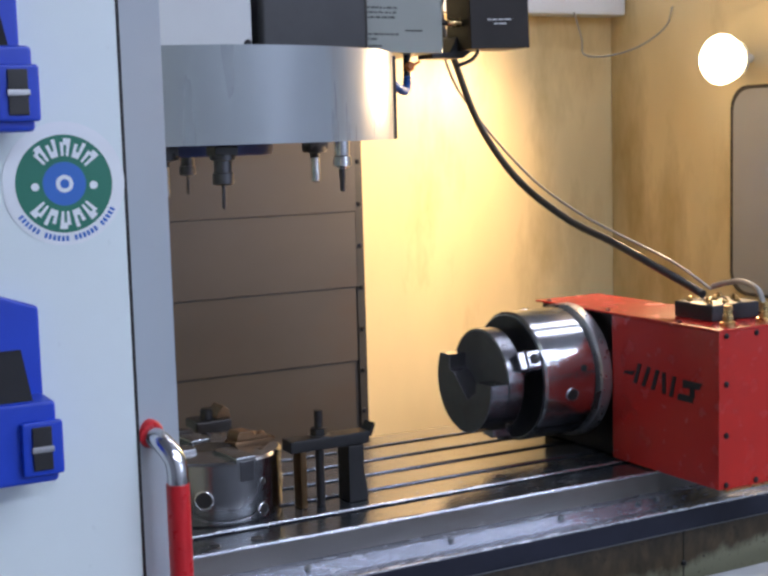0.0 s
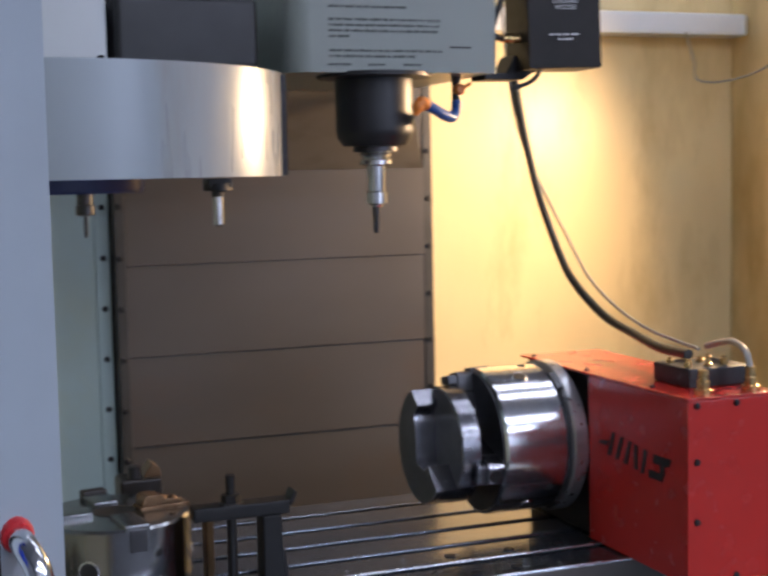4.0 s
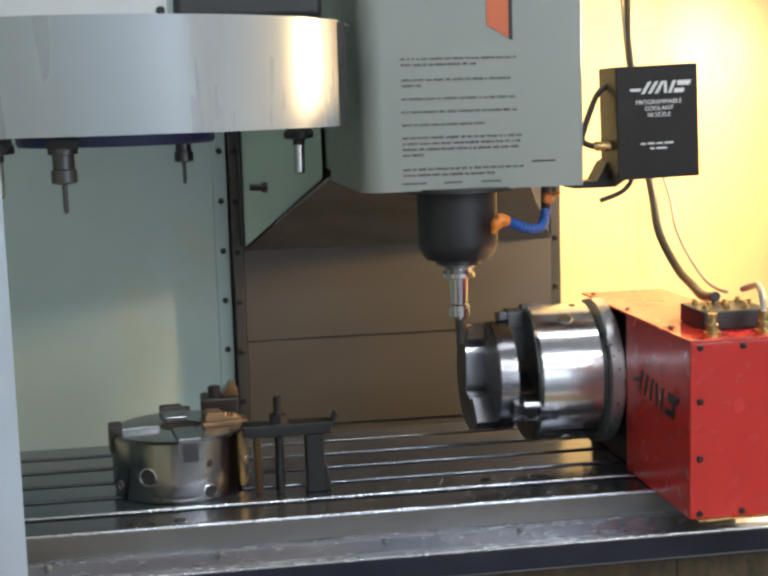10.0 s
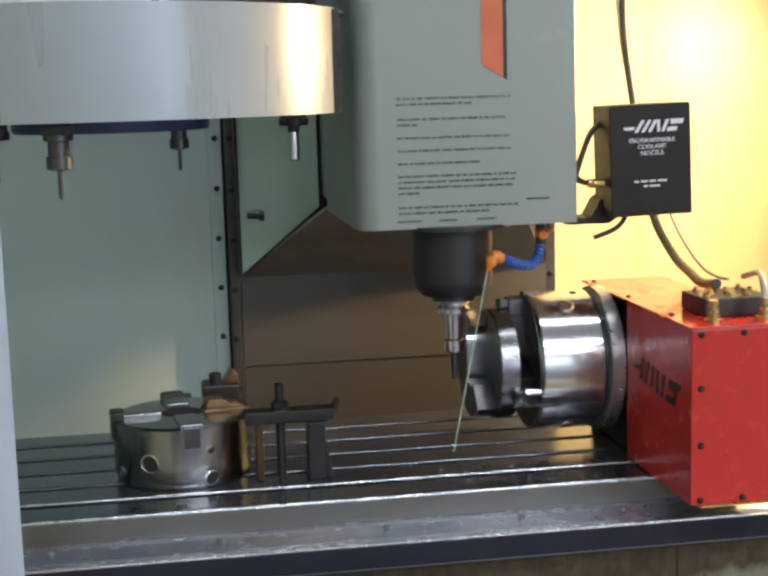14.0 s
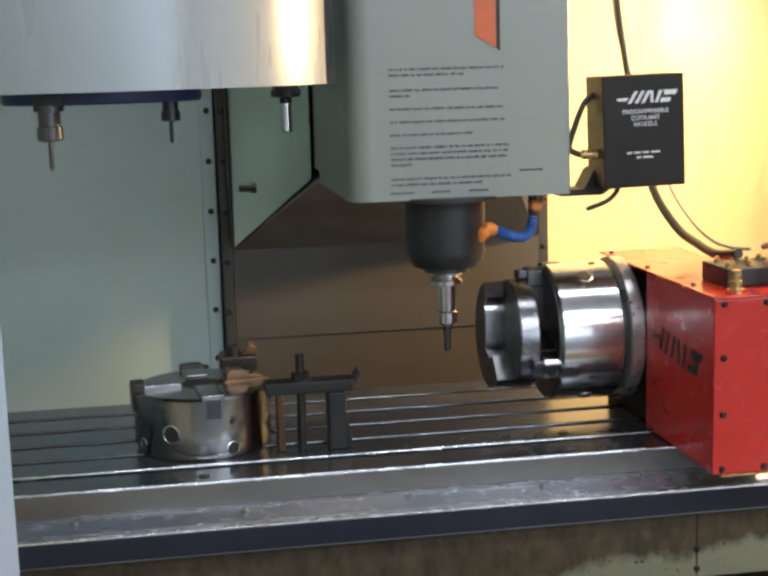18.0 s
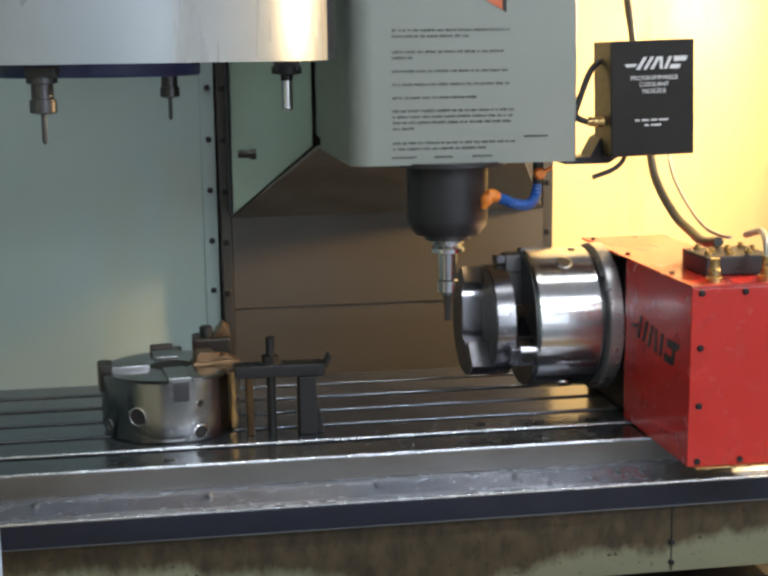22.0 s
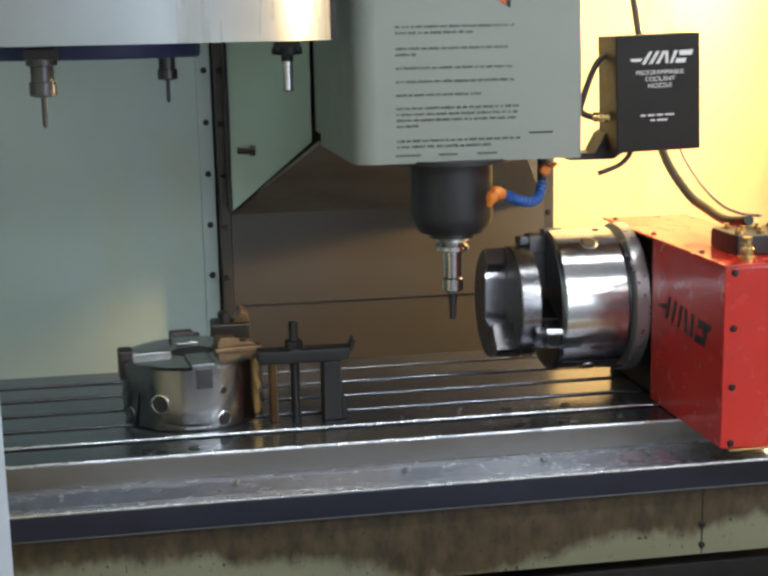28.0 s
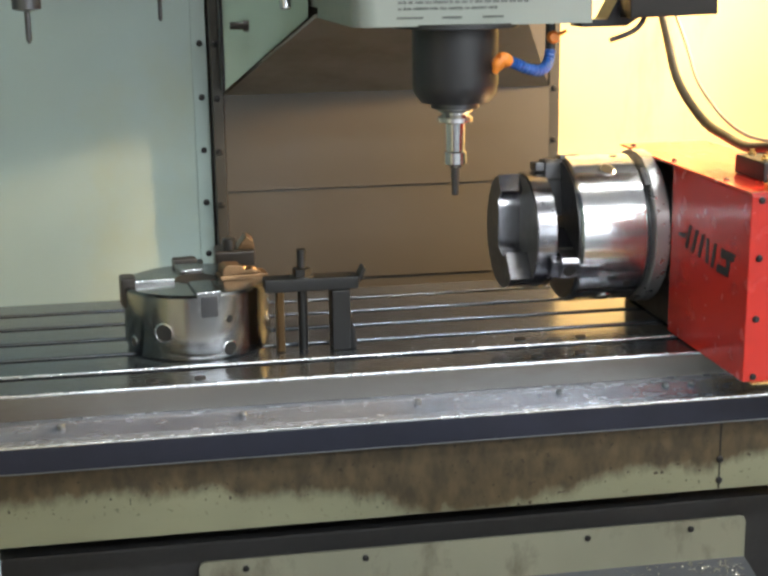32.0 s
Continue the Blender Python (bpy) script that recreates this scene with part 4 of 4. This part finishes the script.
# outline of the front lobe: a round with a horn, a valley and a ledge milled out of it
steps = [Vector(p) for p in ((0.0690, 0.0376), (0.0419, 0.0376), (0.0419, 0.0140), (0.0300, 0.0115), (-0.0112, -0.0263), (-0.0350, -0.0110), (-0.0370, 0.0048), (-0.0783, 0.0048))]
a0 = math.degrees(math.atan2(steps[-1].y, steps[-1].x))
a1 = math.degrees(math.atan2(steps[0].y, steps[0].x)) + 360
ring = [(AY + p.x, AZ + p.y) for p in steps]
for k in range(1, 60):
    q = radians(a0 + (a1 - a0) * k / 60)
    ring.append((AY + 0.0785 * math.cos(q), AZ + 0.0785 * math.sin(q)))
lobe = part("front_lobe", prism(ring, "x", 0.0175, 0.0478, 0.0), WORK_STEEL, work)
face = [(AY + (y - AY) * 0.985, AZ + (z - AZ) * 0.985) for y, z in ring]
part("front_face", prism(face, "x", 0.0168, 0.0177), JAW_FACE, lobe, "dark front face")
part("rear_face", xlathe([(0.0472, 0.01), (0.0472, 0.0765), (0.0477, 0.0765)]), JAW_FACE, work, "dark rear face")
part("lug", around(box(0.194, 0.2225, AY - 0.016, AY + 0.016, AZ + 0.100, AZ + 0.104, 0.002), -10), DARK_STEEL, chuck)
part("lug", around(box(0.194, 0.2225, AY - 0.016, AY + 0.016, AZ + 0.100, AZ + 0.104, 0.002), 110), DARK_STEEL, chuck)

# both sit on the axis of the rotary table, behind its red cover
for ob in (chuck, work):
    ob.scale = (1.0265,) * 3
    BASE[ob.name] = Vector((0.1439, 0.2034, 1.0323))

# ---- spare chuck that lies on the table ----
SX, SY = -0.405, 0.19
spare = thing("spare_chuck", (SX, SY, 0.9), "dull steel chuck with stepped jaws, lying face up", "chuck")
cb = part("chuck_body", lathe((SX, SY, 0.9), (0, 0, 1), [(0, 0.092), (0.002, 0.096), (0.010, 0.096), (0.011, 0.099), (0.086, 0.099), (0.0895, 0.0955), (0.090, 0.03), (0.086, 0.03)], 64), DULL_STEEL, spare)
for a, z, r in ((-118, 0.939, 0.0115), (-67, 0.915, 0.0085), (-67, 0.955, 0.0045), (-150, 0.92, 0.006), (-20, 0.94, 0.006)):
    q = radians(a)
    way = Vector((math.cos(q), math.sin(q), 0))
    # no hole is cut: a flat dark disc paints the socket's inner shade
    sock = part("key_socket", lathe(Vector((SX, SY, z)) + way * 0.0972, way, [(0, r), (0.0024, r), (0.0025, r * 0.9)], 18), SLOT_DARK, cb, "dark key socket")
    part("socket_ring", lathe(Vector((SX, SY, z)) + way * 0.0972, way, [(0.0, r * 1.22), (0.0020, r * 1.20), (0.0027, r * 1.05), (0.0021, r * 0.99)], 20), CHROME, sock, "bright chamfer ring")
for a, top, finish, label in ((-82, 0.0945, DULL_STEEL, "low steel jaw, end flush with the rim"), (186, 0.0965, DULL_STEEL, "dull steel jaw with a dark end"),
                              (98, 0.0965, DULL_STEEL, "dull steel jaw with a dark end"), (9, 0.0935, RUST, "rusty golden stepped jaw")):
    place = Matrix.Translation((SX, SY, 0.9)) @ Matrix.Rotation(radians(a), 4, "Z")
    own = box(0.03, 0.0985, -0.0165, 0.0165, 0.066, top, 0.003)
    if a == 9:
        prism([(0.034, 0.0930), (0.092, 0.0930), (0.084, 0.0985), (0.066, 0.1000), (0.060, 0.1065), (0.040, 0.1075), (0.035, 0.1020)], "y", -0.0155, 0.0155, 0.002, own)
        for k in range(4):
            lathe((0.040 + 0.012 * k, 0.010 - 0.007 * k, 0.0985), (0.1, 0.2, 1), [(0, 0.0065), (0.006 - 0.001 * k, 0.0055), (0.008 - 0.001 * k, 0.003)], 9, own)
    bmesh.ops.transform(own, matrix=place, verts=own.verts)
    jaw = part("jaw", own, finish, spare, label)
    if a > 90:
        own = box(0.0815, 0.1022, -0.0172, 0.0172, 0.060, top + 0.004, 0.0035)
        bmesh.ops.transform(own, matrix=place, verts=own.verts)
        part("jaw_end", own, BROWN_STEEL, jaw, "dark oily jaw end")
own = box(0.094, 0.1006, -0.011, 0.011, 0.060, 0.0885, 0.0015)
bmesh.ops.transform(own, matrix=Matrix.Translation((SX, SY, 0.9)) @ Matrix.Rotation(radians(-82), 4, "Z"), verts=own.verts)
part("jaw_end", own, DARK_STEEL, spare, "dark jaw end in its slot")
part("centre_bore", lathe((SX, SY, 0.9895), (0, 0, 1), [(0, 0.028), (0.0012, 0.028)], 32), SLOT_DARK, spare, "dark centre bore")

# ---- oily stop block at the back of the table ----
stop = thing("stop_block", (-0.345, 0.365, 0.9), "dark brown oily stop block behind the spare chuck", "stop block")
part("base", box(-0.388, -0.300, 0.330, 0.400, 0.9003, 0.952, 0.004), BROWN_STEEL, stop)
upper = part("upper_block", box(-0.372, -0.312, 0.338, 0.392, 0.952, 0.994, 0.005), BROWN_STEEL, stop)
part("set_screw", lathe((-0.350, 0.352, 0.994), (0, 0, 1), [(0, 0.010), (0.016, 0.010), (0.018, 0.007)], 14), DARK_STEEL, upper)
part("finger", prism([(-0.338, 0.994), (-0.312, 0.994), (-0.314, 1.006), (-0.324, 1.014), (-0.334, 1.002)], "y", 0.345, 0.385, 0.002), RUST, upper, "rusty finger")
part("lug", box(-0.402, -0.3882, 0.345, 0.385, 0.9003, 0.975, 0.003), BROWN_STEEL, stop)

# ---- strap clamp ----
strap = thing("strap_clamp", (-0.255, 0.13, 0.9), "black steel strap clamp on two blocks", "clamp")
part("strap", box(-0.318, -0.192, 0.107, 0.139, 0.983, 1.001, 0.0025), CLAMP_BLACK, strap)
post = part("step_block", box(-0.229, -0.204, 0.105, 0.142, 0.9003, 0.983, 0.002), CLAMP_BLACK, strap)
part("block_foot", prism([(-0.2038, 0.9003), (-0.195, 0.9003), (-0.196, 0.915), (-0.2038, 0.955)], "y", 0.110, 0.138, 0.0015), CLAMP_BLACK, post)
part("step_block", box(-0.302, -0.292, 0.112, 0.138, 0.9003, 0.983, 0.002), AMBER_STEEL, strap, "support block with amber reflection painted in")
stud = part("stud", rod((-0.2665, 0.123, 0.9002), (-0.2665, 0.123, 1.038), 0.0062, 14), CLAMP_BLACK, strap, "threaded stud")
part("nut", lathe((-0.2665, 0.123, 1.001), (0, 0, 1), [(0, 0.0125), (0.011, 0.0125), (0.012, 0.011)], 6), CLAMP_BLACK, stud, "hexagon nut")
part("washer", lathe((-0.2665, 0.123, 1.0005), (0, 0, 1), [(0, 0.016), (0.002, 0.016)], 18), DARK_STEEL, stud)
part("strap_tip", prism([(-0.192, 0.999), (-0.185, 1.012), (-0.182, 1.010), (-0.189, 0.992)], "y", 0.109, 0.137), CLAMP_BLACK, strap, "upturned strap tip")

# ---- front: saddle cover tray and pit ----
tray = thing("saddle_cover", (0.0, -0.3, 0.50), "wet cream sheet cover below the table", "sheet cover")
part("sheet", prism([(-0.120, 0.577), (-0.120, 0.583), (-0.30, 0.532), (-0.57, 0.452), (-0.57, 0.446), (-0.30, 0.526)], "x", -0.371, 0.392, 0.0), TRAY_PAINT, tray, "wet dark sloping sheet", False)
flange = part("flange", prism([(-0.371, 0.575), (0.392, 0.575), (0.392, 0.636), (0.3895, 0.6415), (0.384, 0.644), (-0.363, 0.644), (-0.3685, 0.6415), (-0.371, 0.636)], "y", -0.1225, -0.1185), FLANGE_PAINT, tray, "upright cream flange", False)
for x in (-0.31, -0.15, 0.16, 0.31):
    screw(tray, (x, -0.1228, 0.631), (0, -1, 0), 0.0045, 0.003)
random.seed(21)
own = bmesh.new()
for k in range(240):
    x, y = (random.gauss(0.350, 0.018), random.uniform(-0.26, -0.135)) if k < 150 else (random.uniform(0.20, 0.38), random.uniform(-0.15, -0.126)) if k < 200 else (random.uniform(-0.33, 0.36), random.uniform(-0.28, -0.13))
    x = min(x, 0.380)
    z = 0.5834 + (y + 0.12) * 0.285
    s = random.uniform(0.0005, 0.0015)
    box(x - s * random.uniform(0.6, 2), x + s, y - s, y + s, z - 0.0006, z + s, 0, bm=own)
solid("metal_chips", own, CHIP, "small bright metal chips on the wet sheet cover", "metal chips", "stuff", False)
# base coloured near-black for the shaded cavity below the table
solid("machine_base", box(-0.98, 1.05, -0.112, 0.54, 0.02, 0.668, 0.004), CAVITY_SHADE, "machine base, darkened for the shade under the table", "machine base", "structure")
# unseen front sheet, its height set to block low light from the front
solid("front_apron", box(-1.0, 1.05, -0.64, -0.58, 0.02, 0.77, 0.006), WHITE_MACHINE, "unseen pale front sheet of the machine, blocks low light", "machine front", "structure")

# ---- sliding door ----
door = thing("sliding_door", (-0.8, -0.81, 0.65), "white enamelled sliding door, pushed open", "door")
part("panel", box(-1.30, -0.581, -0.838, -0.800, 0.65, 1.95, 0.003), DOOR_WHITE, door)
part("edge_channel", prism([(-0.579, -0.834), (-0.530, -0.802), (-0.534, -0.797), (-0.579, -0.797)], "z", 0.65, 1.95), DOOR_GREY, door, "grey folded door edge", False)
part("seal", box(-0.5815, -0.5785, -0.8365, -0.80, 0.65, 1.95), SLOT_DARK, door, "dark seal strip", False)
grip = part("door_handle", tube(smooth_line([(-0.566, -0.828, 1.178), (-0.561, -0.848, 1.172), (-0.554, -0.860, 1.155), (-0.554, -0.862, 1.12)]), 0.0095, 16), CHROME, door, "chrome-ended red handle")
part("sleeve", tube(smooth_line([(-0.554, -0.862, 1.138), (-0.554, -0.862, 0.95), (-0.554, -0.862, 0.80)]), 0.0105, 16), HANDLE_RED, grip, "red sleeve")
part("handle_foot", lathe((-0.567, -0.824, 1.179), (0.1, -1, -0.1), [(0, 0.013), (0.006, 0.013), (0.010, 0.011)], 16), HANDLE_RED, grip, "red collar")

# round sticker on the door
sticker = thing("round_sticker", (-0.634, -0.8385, 1.354), "round white, green and blue sticker on the door", "sticker")
SC = Vector((-0.634, -0.8384, 1.406))
for name, r, d, m in (("white_disc", 0.0525, 0.0004, STICKER_WHITE), ("green_ring", 0.0415, 0.0007, STICKER_GREEN), ("blue_centre", 0.0185, 0.0010, STICKER_BLUE)):
    part(name, lathe(SC, (0, -1, 0), [(0, r), (d, r)], 56), m, sticker)
for a0, a1, r0, r1 in ((35, 140, 0.0235, 0.0385), (215, 325, 0.0235, 0.0385)):
    n = 5
    for k in range(n):
        b0 = a0 + (a1 - a0) * (k + 0.10) / n
        b1 = a0 + (a1 - a0) * (k + 0.80) / n
        for c0, c1, d0, d1 in ((0.0, 0.34, 0.0, 1.0), (0.34, 0.66, 0.62, 1.0), (0.66, 1.0, 0.0, 0.78)):
            if k % 2 and d1 == 1.0 and c0:
                d0, d1 = 0.0, 0.36
            arc = [(b0 + (b1 - b0) * (c0 + (c1 - c0) * q / 3), r0 + (r1 - r0) * d1) for q in range(4)]
            arc += [(b, r0 + (r1 - r0) * d0) for b, r in reversed(arc)]
            pts = [(SC.x + r * math.cos(radians(b)), SC.z + r * math.sin(radians(b))) for b, r in arc]
            part("white_stroke", prism(pts, "y", SC.y - 0.0011, SC.y - 0.0005), STICKER_WHITE, sticker, "", False)
for k in (-1, 1):
    part("white_dot", lathe(SC + Vector((k * 0.025, 0, -0.002)), (0, -1, 0), [(0.0003, 0.0035), (0.0011, 0.0035)], 14), STICKER_WHITE, sticker)
part("white_ring", lathe(SC, (0, -1, 0), [(0.0008, 0.0075), (0.0014, 0.0075)], 24), STICKER_WHITE, sticker)
part("blue_dot", lathe(SC, (0, -1, 0), [(0.0008, 0.0040), (0.0017, 0.0040)], 20), STICKER_BLUE, sticker)
own = bmesh.new()
for k in range(26):
    if k % 7 == 6:
        continue
    q = radians(215 + k * 4.6)
    t = Vector((-math.sin(q), 0, math.cos(q))) * 0.0011
    c = Vector((SC.x + 0.0465 * math.cos(q), 0, SC.z + 0.0465 * math.sin(q)))
    n = Vector((math.cos(q), 0, math.sin(q))) * 0.0022
    prism([((c + t + n).x, (c + t + n).z), ((c - t + n).x, (c - t + n).z), ((c - t - n).x, (c - t - n).z), ((c + t - n).x, (c + t - n).z)], "y", SC.y - 0.0009, SC.y - 0.0003, bm=own)
part("rim_print", own, STICKER_BLUE, sticker, "small blue print bars round the rim", False)


# blue plastic holders screwed to the door
def blue_holder(dz, label):
    ob = thing("blue_plastic_holder", (-0.70, -0.86, 1.135 + dz), label, "wall holder", "blue holders on the door")
    part("back_plate", prism([(-0.76, 1.15), (-0.645, 1.15), (-0.645, 1.280), (-0.680, 1.292), (-0.76, 1.312)], "y", -0.852, -0.8385, 0.003), BLUE, ob)
    part("tray", box(-0.76, -0.645, -0.892, -0.8525, 1.139, 1.207, 0.004), BLUE, ob)
    clip = part("clip", box(-0.676, -0.642, -0.900, -0.8925, 1.147, 1.192, 0.003), BLUE, ob, "blue clip frame")
    part("clip_pad", box(-0.668, -0.652, -0.9025, -0.9003, 1.152, 1.188, 0.001), BLACK, clip, "black pad")
    part("clip_bar", box(-0.669, -0.651, -0.904, -0.9027, 1.167, 1.172, 0.0008), PLATE_STEEL, clip, "pale bar")
    part("gusset", prism([(-0.885, 1.207), (-0.8525, 1.207), (-0.8525, 1.245)], "x", -0.690, -0.662), BLACK, ob, "dark gusset")
    return ob


low = blue_holder(0.0, "blue plastic holder with a black clip on the door")
low.location += Vector((-0.020, 0, 0.025))
high = copy_thing(low, Matrix.Translation(low.location + Vector((-0.003, 0, 0.286))))

# the door with all that is fixed to it stands close before the opening
DOOR_SIZE = 1.177
for ob in (door, sticker, low, high):
    ob.scale = (DOOR_SIZE,) * 3
    ob.location = Vector((-0.6694, -0.700, 1.3864)) + (ob.location - SC) * DOOR_SIZE

# ---- right wall: lamp, window, wire ----
lamp = thing("work_lamp", (1.055, 0.20, 1.54), "lit round work lamp on the side wall", "lamp")
part("bulb", lathe((0.972, 0.121, 1.5625), (-1, -0.25, 0), [(0, 0.022), (0.010, 0.046), (0.024, 0.053), (0.038, 0.045), (0.048, 0.022)], 28), BULB, lamp, "glowing bulb")
part("lamp_shell", lathe((0.975, 0.122, 1.5625), (1, 0.25, 0), [(0, 0.046), (0.012, 0.044), (0.030, 0.026), (0.034, 0.014)], 28), WHITE_MACHINE, lamp, "pale lamp shell")
part("arm", rod((1.005, 0.13, 1.5625), (1.0595, 0.145, 1.567), 0.010, 14), WHITE_MACHINE, lamp)
pane = thing("window_1", (1.058, -0.05, 1.05), "grey window with rounded corners and a black seal", "window", kind="structure")
rp = []
for cy, cz, a0 in ((0.150, 1.10, -90), (0.150, 1.46, 0), (-0.40, 1.46, 90), (-0.40, 1.10, 180)):
    for k in range(6):
        q = radians(a0 + 18 * k)
        rp.append((cy + 0.05 * math.cos(q), cz + 0.05 * math.sin(q)))
part("seal", prism(rp, "x", 1.0545, 1.0598), BLACK, pane, "black rubber seal", False)
part("pane", prism([(cy * 0.965 - 0.004, 1.28 + (z - 1.28) * 0.965) for cy, z in rp], "x", 1.0525, 1.0543), GLASS_GREY, pane, "grey pane", False)
solid("loose_wire", tube(smooth_line([(0.90, 0.56, 1.70), (0.925, 0.565, 1.64), (0.937, 0.57, 1.602), (0.975, 0.53, 1.596), (1.02, 0.47, 1.614), (1.050, 0.41, 1.655), (1.054, 0.39, 1.70)]), 0.0022), PALE_WIRE, "thin wire loop hanging from the upper trim", "wire")
solid("trim_upper", box(0.372, 1.055, 0.56, 0.622, 1.694, 1.74, 0.006), WHITE_MACHINE, "pale upper trim rail", "trim", "structure")

# ceiling tubes of the workshop
for x, y in TUBES:
    fit = thing("ceiling_light", (x, y, 3.09), "white fluorescent ceiling light", "ceiling light", "ceiling lights")
    part("housing", box(x - 0.8, x + 0.8, y - 0.09, y + 0.09, 3.09, 3.2, 0.01), WHITE_MACHINE, fit)
    for k in (-1, 1):
        part("tube", rod((x - 0.75, y + k * 0.04, 3.065), (x + 0.75, y + k * 0.04, 3.065), 0.013, 10), TUBE, fit)

# ---- cables from the upper wall to the rotary table, in short stiff pieces ----
CABLES = []


def cable(name, label, pts, r, material, n=36):
    """A hanging cable; each piece keeps its two ends and the share of the table's way that they take."""
    line = smooth_line(pts, 12)
    ob = thing(name, pts[0], label, "cable")
    for k in range(n):
        a, b = k * (len(line) - 1) // n, (k + 1) * (len(line) - 1) // n
        p, q = line[a], line[b]
        over = (q - p) * 0.42 + (q - p).normalized() * 0.003
        piece = part("cable_piece", tube([p - over, p, q, q + over], r, 10), material, ob)
        CABLES.append((piece, Vector(pts[0]), p, q, a / (len(line) - 1), b / (len(line) - 1)))
    return ob


cable("power_cable", "black cable hanging down to the rotary table", [(0.358, 0.30, 1.80), (0.365, 0.30, 1.605), (0.368, 0.30, 1.52), (0.381, 0.28, 1.382), (0.383, 0.235, 1.286), (0.371, 0.17, 1.226), (0.366, 0.08, 1.180), (0.354, -0.01, 1.166), (0.338, -0.09, 1.162), (0.328, -0.155, 1.170)], 0.0068, RUBBER)
cable("thin_cable", "thin pale wire beside the hanging cable", [(0.344, 0.30, 1.80), (0.354, 0.30, 1.60), (0.370, 0.30, 1.47), (0.398, 0.277, 1.365), (0.411, 0.234, 1.284), (0.398, 0.165, 1.230), (0.388, 0.075, 1.190), (0.370, -0.025, 1.173), (0.355, -0.105, 1.172), (0.345, -0.155, 1.176)], 0.0024, PALE_WIRE)


def motions():
    """All that moves: the table with what stands on it, the head with its covers, the carousel, the chuck and the cables."""
    for ob in (table, chips, rotary, chuck, work, spare, stop, strap):
        base = BASE[ob.name].copy()
        spin = SPIN if ob in (chuck, work) else None
        rows = []
        for t, x, y in TABLE_WAY:
            a = 0.0
            if spin:
                a = float(np.interp(t, [q[0] for q in SPIN], [q[1] for q in SPIN]))
            rows.append((t, pose(base.x + x, base.y + y, base.z, a, 0, 0)))
        walk(ob, rows)
    for ob in (head, way_cover, nozzle, hose):
        base = BASE[ob.name].copy()
        walk(ob, [(t, pose(base.x, base.y, base.z + z)) for t, z in HEAD_WAY])
    base = BASE[carousel.name].copy()
    walk(carousel, [(t, pose(base.x + x, base.y, base.z)) for t, x in ((0.0, 0.212), (1.0, 0.208), (1.25, 0.15), (1.5, 0.044), (1.8, 0.0), (32.0, 0.0))])
    # the jet runs out of the head at 11.7 s, leans with its force, falls straight as it ebbs and is drawn back into the head
    base = BASE[jet.name].copy()
    rows = []
    for t, lift, lean, fore in ((0.0, 0.45, 0, 0), (11.5, 0.45, 0, 0), (11.6, 0.45, 0, 0), (11.8, 0.0, 15, 4), (12.0, 0.0, 15, 4), (12.5, 0.0, 14.5, 4), (13.5, 0.0, 13.4, 4), (14.5, 0.0, 10, 6), (15.0, 0.0, 4, 10), (15.3, 0.0, 1.5, 12), (15.6, 0.0, 1, 12), (16.3, 0.0, 0, 12),
                                (16.6, 0.0, 0, 12), (16.8, 0.0, 0, 12), (17.1, 0.45, 0, 0), (17.3, 0.45, 0, 0), (32.0, 0.45, 0, 0)):
        z = float(np.interp(t, [q[0] for q in HEAD_WAY], [q[1] for q in HEAD_WAY]))
        rows.append((t, pose(base.x, base.y + (0.12 if lift else 0.0), base.z + z + lift, -fore, lean, 0)))
    walk(jet, rows)
    home = (0.0, -0.144)
    for ob, base, p, q, fp, fq in CABLES:
        rows = []
        for t, x, y in TABLE_WAY:
            d = Vector((x - home[0], y - home[1], 0))
            right, fore = max(0.0, d.x), max(0.0, -d.y)
            up = -0.3 * right + 3.5 * right * min(1.0, fore / 0.2) + 1.3 * max(0.0, fore - 0.137)
            ends = []
            for e, s in ((p, fp), (q, fq)):
                k = s ** 1.15
                ends.append(e + Vector((d.x * s ** 2.2, d.y * k, up * k * (1 - k))))
            p2, q2 = ends
            turn = (q - p).rotation_difference(q2 - p2).to_matrix().to_4x4()
            mid, mid2 = (p + q) / 2 - base, (p2 + q2) / 2 - base
            rows.append((t, Matrix.Translation(mid2) @ turn @ Matrix.Translation(-mid)))
        walk(ob, rows)


# turn of the chuck about its axis, degrees
SPIN = [(0.0, 0.0), (3.0, 0.0), (3.5, 20.0), (4.0, 43.0), (4.5, 49.0), (32.0, 49.0)]
motions()
